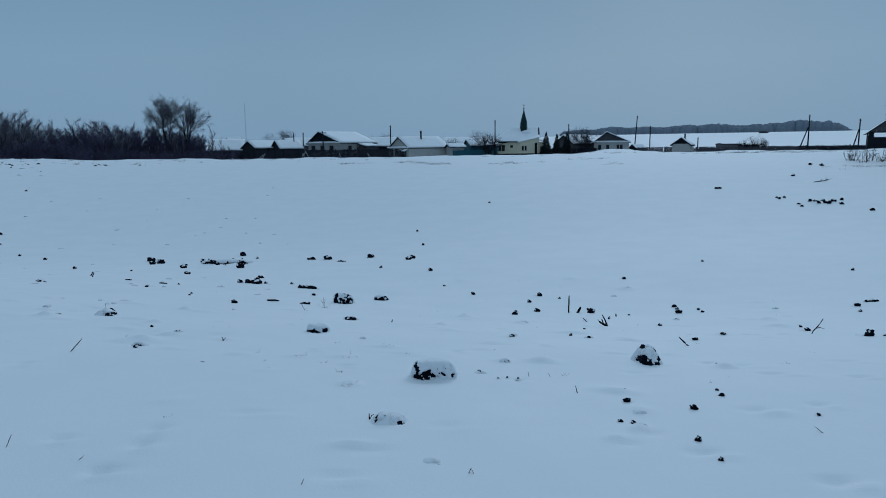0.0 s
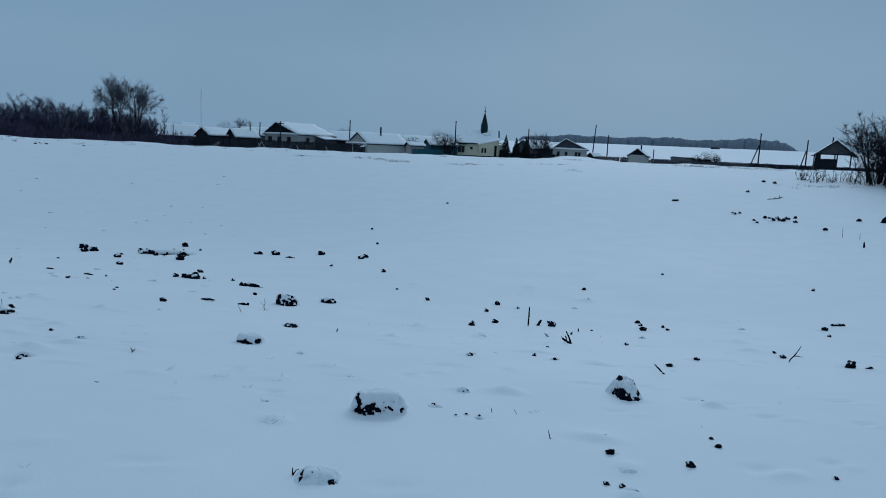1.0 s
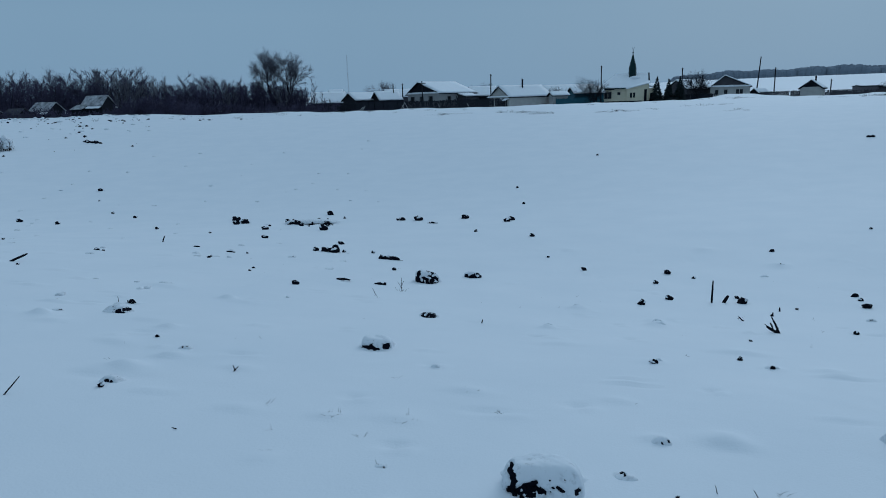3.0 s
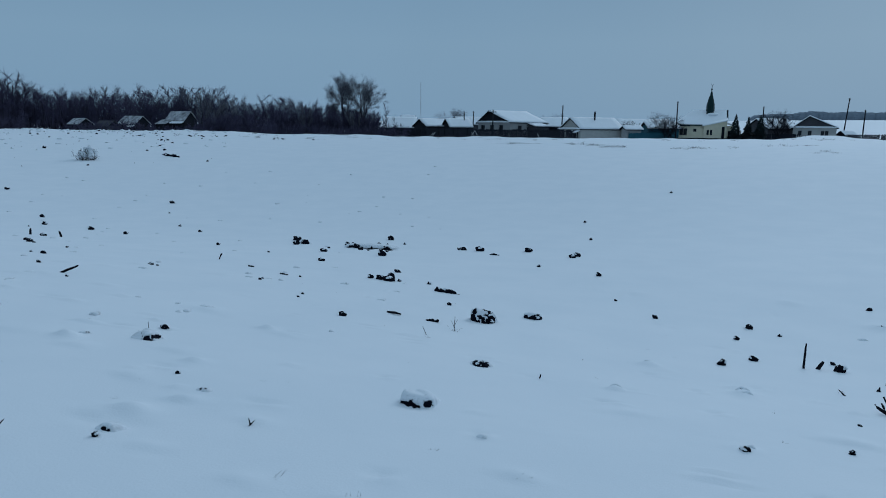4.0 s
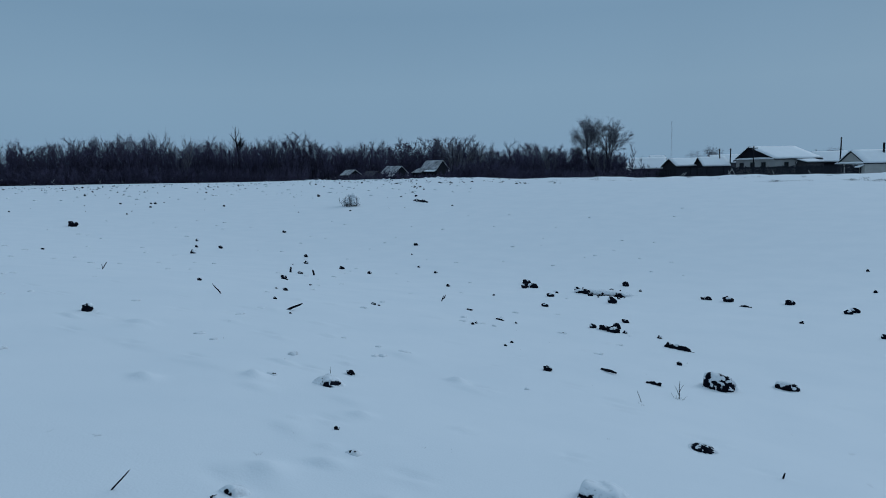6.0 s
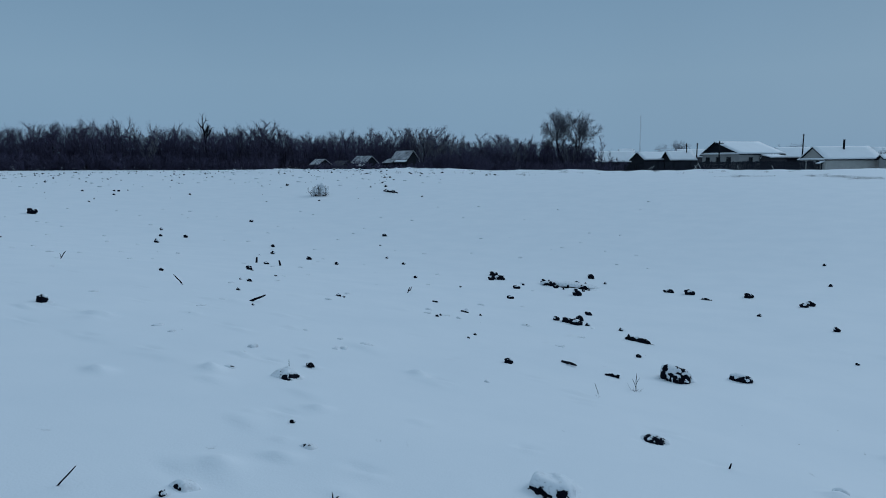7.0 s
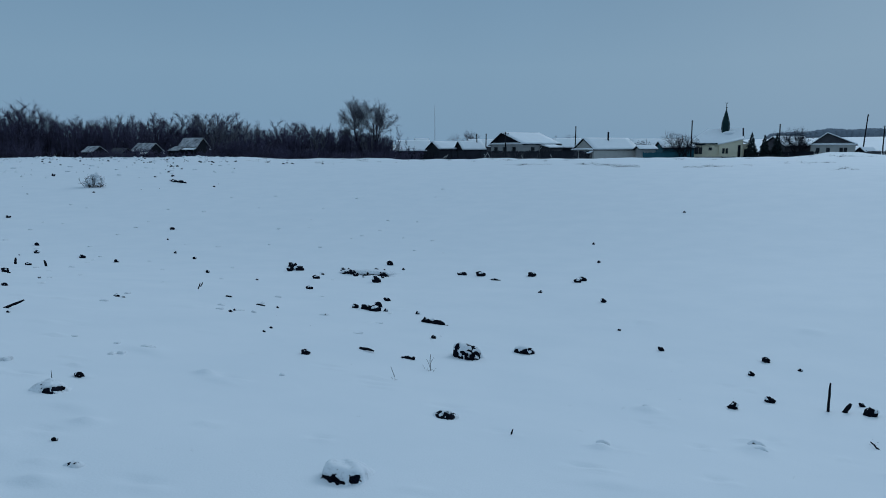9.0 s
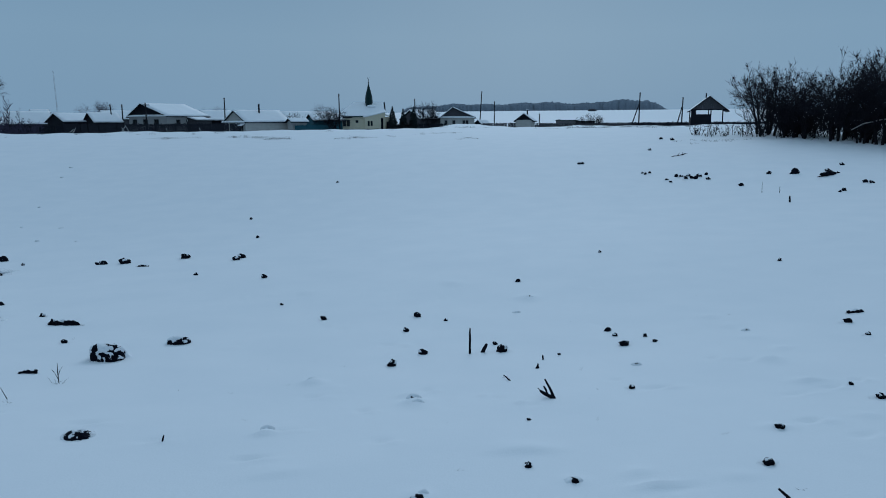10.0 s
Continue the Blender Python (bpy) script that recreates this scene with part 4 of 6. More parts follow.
def forked_tree(seed, height, stems, base_r, stem_r, fan, levels, ratio, spread_deg, twig_r, bole=0.3, clumps=0.0, lift=0.10, splits=3, fuzz=2, fuzz_len=0.5):
    """Stems that fork again and again into a rounded crown: two meshes, trunk and crown."""
    rng = random.Random(seed)
    wood, crown = Tris(), Tris()

    def rnd(k):
        return Vector((rng.uniform(-k, k), rng.uniform(-k, k), rng.uniform(-k, k)))

    def grow(p, w, length, r, level):
        mid = p + w * length * 0.5 + rnd(0.07 * length)
        w2 = (w + rnd(0.14) + Vector((0, 0, lift))).normalized()
        end = mid + w2 * length * 0.5
        r_end = max(r * 0.72, twig_r * 0.5)
        (wood if level >= levels - 1 else crown).add(tube([p, mid, end], [r, (r + r_end) / 2, r_end], 5 if level >= levels - 1 else 4 if level > 1 else 3, cap=False))
        if level <= 1:
            for _ in range(fuzz):
                q = mid.lerp(end, rng.uniform(-0.6, 1.0))
                v = (w2 + rnd(0.9)).normalized() * fuzz_len * rng.uniform(0.4, 1.2)
                crown.add(tube([q, q + v * 0.5 + rnd(0.03), q + v], [twig_r * 0.7, twig_r * 0.55, twig_r * 0.3], 3, cap=False))
            if clumps and rng.random() < clumps:
                c, rr = end, rng.uniform(0.035, 0.10)
                o = [c + Vector(d) * rr * rng.uniform(0.5, 1.2) for d in ((1, 0, 0), (0, 1, 0), (-1, 0, 0), (0, -1, 0), (0, 0, 1.1), (0, 0, -1.1))]
                crown.add((o, [(0, 1, 4), (1, 2, 4), (2, 3, 4), (3, 0, 4), (1, 0, 5), (2, 1, 5), (3, 2, 5), (0, 3, 5)]))
        if level == 0:
            return
        if level >= 2:
            for _ in range(2):
                q = p.lerp(mid, rng.uniform(0.2, 1.0)) if rng.random() < 0.5 else mid.lerp(end, rng.random())
                v = (w2 * 0.7 + rnd(0.9) + Vector((0, 0, 0.15))).normalized()
                grow(q, v, length * ratio * rng.uniform(0.5, 0.85), max(r_end * 0.42, twig_r), level - 2)
        n = splits if rng.random() < 0.75 else splits - 1
        side, turn = w2.orthogonal().normalized(), rng.uniform(0, 6.28)
        for k in range(n):
            ang = radians(spread_deg * rng.uniform(0.45, 1.2)) * (0.35 if k == 0 else 1.0)
            axis = Matrix.Rotation(turn + 6.28 * k / n + rng.uniform(-0.4, 0.4), 3, w2) @ side
            v = (w2 * math.cos(ang) + axis * math.sin(ang)).normalized()
            start = end if k < 2 else mid.lerp(end, rng.uniform(0.3, 1.0))
            grow(start, v, length * ratio * rng.uniform(0.62, 1.22), r_end * (0.85 if k == 0 else 0.66), level - 1)

    total = sum(ratio ** k for k in range(1, levels + 1))
    for k in range(stems):
        ang = 6.28 * (k + rng.uniform(0, 0.7)) / stems
        out = Vector((math.cos(ang), math.sin(ang), 0))
        hgt = height * (rng.uniform(0.8, 1.0) if stems > 1 else 1.0)
        foot, way = out * base_r * rng.uniform(0.3, 1.0), (Vector((0, 0, 1)) + out * fan * rng.uniform(0.3, 1.0)).normalized()
        r0, top = stem_r * rng.uniform(0.75, 1.1), foot + way * hgt * bole
        wood.add(tube([foot - Vector((0, 0, 0.2)), foot.lerp(top, 0.5) + rnd(0.03 * hgt * bole), top], [r0 * 1.15, r0, r0 * 0.9], 6, cap=False))
        first = hgt * (1 - bole) / total * 1.28
        for j in range(3 if stems == 1 else 2):
            v = (way + out * rng.uniform(-0.3, 0.4) + rnd(0.42) * (0.8 if stems == 1 else 1.0)).normalized()
            v.z = abs(v.z)
            grow(top - way * hgt * bole * 0.35 * j * rng.random(), v, first * ratio * rng.uniform(0.9, 1.1), r0 * (0.8 if j == 0 else 0.6), levels - 1)
    return wood, crown


def tree_kind(name, seed, label, category, group, bark, twig, form=bare_tree, **how):
    wood, crown = form(seed, **how)
    th = thing(name, pose(0, 0, -500), label, category, group)
    part_from("trunk", wood.v, wood.f, bark, th)
    part_from("crown", crown.v, crown.f, twig, th)
    return th


def plant(proto, x, y, scale, turn, wide=1.0, sink=0.1):
    m = pose(x, y, G(x, y) - sink, 0, 0, turn) @ Matrix.Diagonal((scale * wide, scale * wide, scale, 1))
    proto.scale = (1, 1, 1)
    return copy_thing(proto, m)


def gather(name, obs, material, label, category):
    """Joins what nobody could count into one mesh."""
    bpy.context.view_layer.update()
    co, loops, sizes, base = [], [], [], 0
    for ob in obs:
        for ch in ob.children:
            me, m = ch.data, np.array(ch.matrix_world)
            v, l, t = np.empty(len(me.vertices) * 3, np.float32), np.empty(len(me.loops), np.int32), np.empty(len(me.polygons), np.int32)
            me.vertices.foreach_get("co", v)
            me.loops.foreach_get("vertex_index", l)
            me.polygons.foreach_get("loop_total", t)
            co.append(v.reshape(-1, 3) @ m[:3, :3].T + m[:3, 3])
            loops.append(l + base)
            sizes.append(t)
            base += len(me.vertices)
    co, loops, sizes = np.concatenate(co).astype(np.float32), np.concatenate(loops), np.concatenate(sizes)
    me = bpy.data.meshes.new(name)
    me.vertices.add(len(co))
    me.vertices.foreach_set("co", co.ravel())
    me.loops.add(len(loops))
    me.loops.foreach_set("vertex_index", loops)
    me.polygons.add(len(sizes))
    me.polygons.foreach_set("loop_start", np.concatenate([[0], np.cumsum(sizes)[:-1]]).astype(np.int32))
    me.update(calc_edges=True)
    me.validate()
    me.materials.append(material)
    retire(obs)
    return tagged(new(name, me), label, category, kind="stuff")


def retire(protos):
    for ob in protos:
        for o in (*ob.children_recursive, ob):
            bpy.data.objects.remove(o)


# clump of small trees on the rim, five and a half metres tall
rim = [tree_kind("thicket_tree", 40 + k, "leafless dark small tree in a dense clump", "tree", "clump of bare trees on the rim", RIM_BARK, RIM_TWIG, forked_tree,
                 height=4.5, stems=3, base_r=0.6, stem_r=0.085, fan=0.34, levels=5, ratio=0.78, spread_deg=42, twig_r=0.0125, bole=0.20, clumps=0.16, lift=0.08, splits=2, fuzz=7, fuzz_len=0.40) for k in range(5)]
rng = random.Random(5)
for row, (n, dx, dy) in enumerate(((15, 0.0, 0.0), (5, 2.2, 0.6), (1, 4.4, 0.6))):
    for k in range(n):
        u = (k + rng.uniform(0.2, 0.8)) / n
        plant(rim[(k + 2 * row) % 5], 31.3 + dx + rng.uniform(-0.4, 0.6), 43.9 - 14.3 * u + dy + rng.uniform(-0.4, 0.4), rng.uniform(0.70, 0.98), rng.uniform(0, 360), 1.0)
for k, (px, py) in enumerate(((32.0, 34.6), (31.8, 32.2), (33.0, 31.0), (33.6, 37.6))):
    plant(rim[k % 5], px, py, 1.04, 70 * k + 200, 0.95)
retire(rim)
# low brush among the stems of the clump
brush = [tree_kind("scrub_bush", 65 + k, "low leafless brush under bare trees", "bush", "brush at the clump", RIM_BARK, RIM_TWIG,
                   height=2.5, stems=10, base_r=0.8, stem_r=0.02, fan=0.7, nb=8, nt=6, twig_len=0.4, twig_r=0.009, start=0.05, third=1) for k in range(2)]
for k in range(26):
    u = k / 25
    plant(brush[k % 2], 31.8 + rng.uniform(-0.5, 1.8), 44.6 - 13.5 * u + rng.uniform(-0.4, 1.0), rng.uniform(0.6, 1.0), rng.uniform(0, 360))
retire(brush)
# a pale dead branch hanging over the brush
th = thing("pale_branch", pose(31.0, 34.6, G(31.0, 34.6)), "bent pale barkless branch leaning on the brush", "branch")
part_from("stem", *tube([Vector((-0.7, 0.7, 0.75)), Vector((-0.3, 0.3, 1.1)), Vector((0.3, -0.3, 1.3)), Vector((1.1, -1.2, 1.4))], [0.02, 0.03, 0.035, 0.03], 6), PLASTER, th, smooth=True)
part_from("prop", *tube([Vector((1.1, -1.2, 1.4)), Vector((1.2, -1.2, 0.7)), Vector((1.25, -1.3, -0.1))], [0.03, 0.035, 0.04], 6), PLASTER, th, smooth=True)
# saplings at the foot of the clump
sap = [tree_kind("sapling", 60 + k, "thin leafless sapling standing in snow", "sapling", "saplings at the clump", RIM_BARK, RIM_TWIG,
                 height=1.2, stems=3, base_r=0.2, stem_r=0.03, fan=0.5, nb=3, nt=2, twig_len=0.25, twig_r=0.012) for k in range(3)]
for k in range(26):
    u = rng.random()
    plant(sap[k % 3], 27.0 + 4.2 * u + rng.uniform(-0.8, 0.8), 45.5 - 4.8 * u + rng.uniform(-1.2, 1.2), rng.uniform(0.5, 1.15), rng.uniform(0, 360))
retire(sap)

# the long wood on the far rim
AZ = [-70, -66, -61, -56, -52, -46.5, -43, -38, -35.5, -33, -31, -29, -25, -21, -18.5]
HI = [38, 43, 52, 57, 49, 58, 53, 53, 49, 58, 50, 45, 44, 38, 26]
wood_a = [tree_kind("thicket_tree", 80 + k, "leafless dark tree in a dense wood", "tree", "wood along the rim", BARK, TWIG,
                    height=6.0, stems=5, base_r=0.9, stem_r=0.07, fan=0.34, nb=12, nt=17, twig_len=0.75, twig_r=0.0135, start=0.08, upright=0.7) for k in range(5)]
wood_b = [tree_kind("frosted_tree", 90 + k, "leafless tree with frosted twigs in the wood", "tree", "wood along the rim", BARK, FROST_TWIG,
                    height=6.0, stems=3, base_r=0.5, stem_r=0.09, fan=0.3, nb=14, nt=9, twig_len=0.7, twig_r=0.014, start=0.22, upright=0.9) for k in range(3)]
scrub = [tree_kind("scrub_bush", 95 + k, "low dense leafless scrub", "bush", "scrub under the wood", BARK, TWIG,
                   height=2.6, stems=12, base_r=1.9, stem_r=0.035, fan=1.0, nb=5, nt=7, twig_len=0.6, twig_r=0.024, start=0.0) for k in range(3)]
rng = random.Random(11)
under = []
for row, off in enumerate((0.0, 4.0, 8.0, 13.0, 17.0)):
    az = -69.0
    while az < -18.6:
        a = radians(az + rng.uniform(-0.3, 0.3))
        r = 104 + 32 * max(0.0, (az + 42) / 23) + off + rng.uniform(-1.5, 1.5)
        if row == 0 and -45 < az < -32.5:
            r += 8
        px = float(np.interp(az, AZ, HI)) * (1.06 if row > 1 else 0.9)
        hgt = 1.09 * r * px / 1184 + 1.0
        pick = rng.random()
        if pick < (0.04 if az < -34 else 0.34):
            plant(wood_b[rng.randrange(3)], r * math.sin(a), r * math.cos(a), hgt / 6.0 * rng.uniform(0.88, 1.06), rng.uniform(0, 360))
        else:
            plant(wood_a[rng.randrange(5)], r * math.sin(a), r * math.cos(a), hgt / 6.0 * (rng.uniform(0.72, 1.02) if row else rng.uniform(0.62, 0.92)), rng.uniform(0, 360), rng.uniform(1.0, 1.3))
        az += rng.uniform(0.8, 1.25) if row < 3 else rng.uniform(1.2, 1.8)
az = -68.0
while az < -17.3:
    r = 101 + 30 * max(0.0, (az + 42) / 23) + rng.uniform(-1.0, 2.5)
    if not -44 < az < -33:
        under.append(plant(scrub[rng.randrange(3)], r * math.sin(radians(az)), r * math.cos(radians(az)), rng.uniform(0.6, 1.0), rng.uniform(0, 360), 1.25))
    az += rng.uniform(0.6, 0.85)
az = -68.0
while az < -18.5:
    r = 113 + 30 * max(0.0, (az + 42) / 23) + rng.uniform(-1.0, 1.0)
    under.append(plant(scrub[rng.randrange(3)], r * math.sin(radians(az)), r * math.cos(radians(az)), rng.uniform(1.2, 1.6), rng.uniform(0, 360), 1.0))
    az += rng.uniform(0.8, 1.1)
for sx, sy, ss in ((-34, 215, 1.6), (-18, 175, 1.3)):
    plant(wood_b[int(abs(sx)) % 3], sx, sy, ss * 0.55, sx * 30, 1.3)
for k, (sx, sy, ss) in enumerate(((-56.5, 125.5, 0.85), (-54.0, 126.5, 0.95), (-51.8, 127.2, 0.8), (-49.8, 127.6, 0.88), (-47.6, 128.2, 0.85), (-45.6, 128.8, 0.75))):
    plant(wood_a[k % 5], sx, sy, ss, 61 * k, 1.15)
for k in range(9):
    a = radians(-31.4 + 0.42 * k)
    under.append(plant(scrub[k % 3], 95.5 * math.sin(a), 95.5 * math.cos(a), rng.uniform(0.7, 1.15), 40 * k, 0.9))
az = -41.5
while az < -29.5:
    r = 93.5 + rng.uniform(-1.0, 1.5)
    under.append(plant(scrub[rng.randrange(3)], r * math.sin(radians(az)), r * math.cos(radians(az)), rng.uniform(0.28, 0.58), rng.uniform(0, 360), 1.1))
    az += rng.uniform(0.45, 1.1)
gather("undergrowth", under, TWIG, "dense low leafless scrub under the wood", "undergrowth")
retire(wood_a + wood_b + scrub)
frosted = tree_kind("frosted_tree", 97, "round leafless tree white with frost behind roofs", "tree", "", BARK, FROST_TWIG, forked_tree,
                    height=7.0, stems=2, base_r=0.3, stem_r=0.14, fan=0.5, levels=6, ratio=0.80, spread_deg=44, twig_r=0.018, bole=0.2, lift=0.06, splits=3, fuzz=2, fuzz_len=0.7)
for sx, sy, ss in ((-44.7, 195, 0.95), (-24, 200, 0.75), (-12.5, 170, 0.72), (32.5, 166, 0.7)):
    plant(frosted, sx, sy, ss, sx * 30, 1.1)
retire([frosted])

# bare fruit trees among the houses
fruit = [tree_kind("fruit_tree", 150 + k, "leafless dark fruit tree beside a house", "tree", "fruit trees in the village", RIM_BARK, RIM_TWIG, forked_tree,
                   height=4.4, stems=2, base_r=0.2, stem_r=0.13, fan=0.5, levels=5, ratio=0.80, spread_deg=46, twig_r=0.018, bole=0.2, lift=0.07, fuzz=2, fuzz_len=0.5) for k in range(2)]
for k, (sx, sy, ss) in enumerate(((31.9, 146.4, 1.3), (10.3, 141.6, 0.95), (11.0, 141.9, 1.15), (33.8, 153, 1.0), (-14.1, 152.5, 1.05), (63.8, 138.3, 0.62), (65.2, 138.0, 0.5), (66.4, 138.3, 0.55), (4.0, 150.0, 0.9))):
    plant(fruit[k % 2], sx, sy, ss, 47 * k)
retire(fruit)

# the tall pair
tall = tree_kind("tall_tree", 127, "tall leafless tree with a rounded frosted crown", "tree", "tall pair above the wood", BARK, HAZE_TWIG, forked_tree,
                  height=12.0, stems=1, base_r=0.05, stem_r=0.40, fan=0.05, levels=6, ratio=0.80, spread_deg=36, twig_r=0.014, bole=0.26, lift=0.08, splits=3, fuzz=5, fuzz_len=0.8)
plant(tall, -51.0, 129.0, 1.0, 200, 0.95)
plant(tall, -47.9, 130.3, 0.92, 80, 0.95)
retire([tall])
old = tree_kind("pollard_tree", 131, "old dark tree with a few thick bare limbs", "tree", "", RIM_BARK, RIM_TWIG,
                height=7.2, stems=1, base_r=0.05, stem_r=0.34, fan=0.05, nb=7, nt=7, twig_len=0.7, twig_r=0.032, start=0.66, thick=1.1, twist=0.10, reach=1.1)
plant(old, -82.5, 70.7, 1.0, 60)
retire([old])
young = tree_kind("young_tree", 133, "slim young tree with upswept branches", "tree", "", BARK, TWIG,
                  height=5.4, stems=1, base_r=0.1, stem_r=0.10, fan=0.05, nb=22, nt=4, twig_len=0.5, twig_r=0.025, start=0.1, upright=0.9)
plant(young, -43.5, 131.0, 1.0, 0)
plant(young, -42.0, 132.5, 0.7, 90)
retire([young])


def spruce(x, y, h, seed):
    rng = random.Random(seed)
    th = thing("spruce", pose(x, y, G(x, y) - 0.1), "dark green young spruce in front of houses", "spruce", "spruces beside the prayer house")
    T = Tris()
    T.add(tube([(0, 0, 0), (0, 0, h)], [0.12, 0.02], 6))
    part_from("trunk", T.v, T.f, BARK, th)
    C = Tris()
    tiers = int(h * 4.5)
    for k in range(tiers):
        f = k / tiers
        z, R = 0.25 + (h - 0.3) * f, 0.34 * h * (1 - f) ** 0.9 + 0.07
        n = max(5, int(11 * (1 - f) + 4))
        for b in range(n):
            a = 2 * math.pi * (b + rng.random()) / n
            r = R * rng.uniform(0.65, 1.1)
            o, tip = Vector((0, 0, z)), Vector((r * math.cos(a), r * math.sin(a), z - 0.22 * r + rng.uniform(-0.1, 0.1)))
            s = Vector((-math.sin(a), math.cos(a), 0)) * (0.10 + 0.22 * r)
            mid = o.lerp(tip, 0.55) + Vector((0, 0, 0.05))
            C.add(([o, mid + s, tip, mid - s, mid + Vector((0, 0, 0.1)), mid - Vector((0, 0, 0.14))],
                   [(0, 1, 4), (1, 2, 4), (2, 3, 4), (3, 0, 4), (1, 0, 5), (2, 1, 5), (3, 2, 5), (0, 3, 5)]))
    part_from("crown", C.v, C.f, NEEDLE, th)


for sx, sy, sh, sd in ((23.0, 144, 5.2, 1), (25.3, 144.3, 4.7, 2), (27.5, 144.6, 5.1, 3)):
    spruce(sx, sy, sh, sd)


def far_wood():
    """Wood on the skyline: crowded small trees in several rows."""
    rng, T = random.Random(3), Tris()
    for k in range(4200):
        az = rng.uniform(10.5, 31.5)
        edge = min(1.0, (31.6 - az) / 1.2) * min(1.0, 0.75 + (az - 10.5) / 30)
        r = 1010 + 90 * rng.random()
        x, y = r * math.sin(radians(az)), r * math.cos(radians(az))
        wave = 0.86 + 0.07 * math.sin(az * 0.9 + 1) + 0.06 * math.sin(az * 2.3)
        if 26 < az < 30:
            wave += 0.12
        h, w = (13 + 3.0 * rng.random() ** 2) * edge * wave, rng.uniform(3.0, 6.5)
        z, n = G(x, y) - 0.5, 6
        ring = []
        for f, q in ((0.0, 0.9), (0.5, 1.0), (0.78, 0.85), (0.94, 0.5)):
            for s in range(n):
                t = 2 * math.pi * (s + 0.3 * rng.random()) / n
                ring.append(Vector((x + w * q * math.cos(t) * rng.uniform(0.8, 1.2), y + w * q * math.sin(t), z + h * (f + rng.uniform(-0.03, 0.03)))))
        ring.append(Vector((x + rng.uniform(-1, 1), y, z + h)))
        fs = [(i * n + s, i * n + (s + 1) % n, (i + 1) * n + (s + 1) % n, (i + 1) * n + s) for i in range(3) for s in range(n)]
        fs += [(3 * n + s, 3 * n + (s + 1) % n, 4 * n) for s in range(n)]
        T.add((ring, fs))
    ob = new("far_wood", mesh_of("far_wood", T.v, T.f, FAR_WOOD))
    tagged(ob, "distant frosted wood, hazed in its colour, along the hill skyline", "woods", kind="stuff")


far_wood()


def straw_stack(x, y):
    bm = bmesh.new()
    bmesh.ops.create_icosphere(bm, subdivisions=3, radius=1.0)
    for v in bm.verts:
        v.co *= 1 + 0.12 * noise.noise(v.co * 2.5)
    bmesh.ops.transform(bm, matrix=Matrix.Diagonal((4.5, 2.5, 1.7, 1)), verts=bm.verts)
    th = thing("straw_stack", pose(x, y, G(x, y) + 0.6), "weathered straw stack on the far field", "straw stack")
    part("straw", bm, OLD_WOOD, th, smooth=True)


straw_stack(308, 640)


# ------------------------------------------------------------ clods, sticks and stems on the snow
def lump(rng, c, r, squash=0.8, sub=1, rough=0.35):
    bm = bmesh.new()
    bmesh.ops.create_icosphere(bm, subdivisions=sub, radius=1.0)
    o = Vector((rng.uniform(0, 50), rng.uniform(0, 50), 0))
    T = ([], [])
    for v in bm.verts:
        k = 1 + rough * noise.noise(v.co * 1.6 + o) + 0.5 * rough * noise.noise(v.co * 4 + o)
        T[0].append(Vector(c) + Vector((v.co.x * r * k, v.co.y * r * k, v.co.z * r * squash * k)))
    bm.verts.index_update()
    T[1].extend([tuple(v.index for v in f.verts) for f in bm.faces])
    bm.free()
    return T


def snow_heap(rng, w, d, h, soft=False, rings=20, spokes=44):
    """Snow over a clod: blocky and rounded, steep in front, running out in a soft skirt of drift."""
    o = Vector((rng.uniform(0, 60), rng.uniform(0, 60), 0))
    V, F = [Vector((0, 0, h))], []
    for i in range(1, rings + 1):
        f = i / rings
        q = 1.7 * f
        if not soft:       # most rings on the steep face
            q = 3.2 * f if f < 0.25 else 0.8 + 0.25 * (f - 0.25) / 0.55 if f < 0.8 else 1.05 + 3.25 * (f - 0.8)
        for k in range(spokes):
            a = 2 * math.pi * k / spokes
            ca, sa = math.cos(a), math.sin(a)
            edge = Vector((ca, sa, 0))
            square = (abs(ca) ** 3.8 + abs(sa) ** 3.8) ** (-1 / 3.8)
            rad = 0.53 * square * (1 + 0.10 * noise.noise(edge * 1.4 + o) + 0.06 * noise.noise(edge * 4.0 + o))
            x, y = w * rad * q * ca, d * rad * q * sa
            p = Vector((x, y, 0)) / w
            rise = 1 + 0.18 * noise.noise(p * 2.2 + o) + 0.07 * noise.noise(p * 5 + o) + 0.02 * noise.noise(p * 13 + o)
            if soft:
                z = h * math.exp(-(1.12 * q) ** 3.4)
            else:
                steep = 8.0 - 5.8 * min(1, max(0, (sa + 0.2) / 0.7))
                z = h * max(0.0, 1 - min(q, 1.0) ** steep) ** 0.7
                back = min(1, max(0, (sa - 0.15) / 0.7))
                z = max(z, 0.28 * h * back * back * (3 - 2 * back) * math.exp(-((q - 0.8) / 0.42) ** 2))
            V.append(Vector((x, y, z * rise - 0.004 - 0.08 * max(0, q - 1.0))))
    for k in range(spokes):
        F.append((0, 1 + k, 1 + (k + 1) % spokes))
    for i in range(rings - 1):
        for k in range(spokes):
            j = (k + 1) % spokes
            F.append((1 + i * spokes + k, 1 + (i + 1) * spokes + k, 1 + (i + 1) * spokes + j, 1 + i * spokes + j))
    return V, F


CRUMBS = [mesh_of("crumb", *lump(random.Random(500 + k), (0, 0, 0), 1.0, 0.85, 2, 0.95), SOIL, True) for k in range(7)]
DABS = [mesh_of("snow_patch", *lump(random.Random(520 + k), (0, 0, 0), 1.0, 0.6, 2, 0.4), CAP_SNOW, True) for k in range(4)]


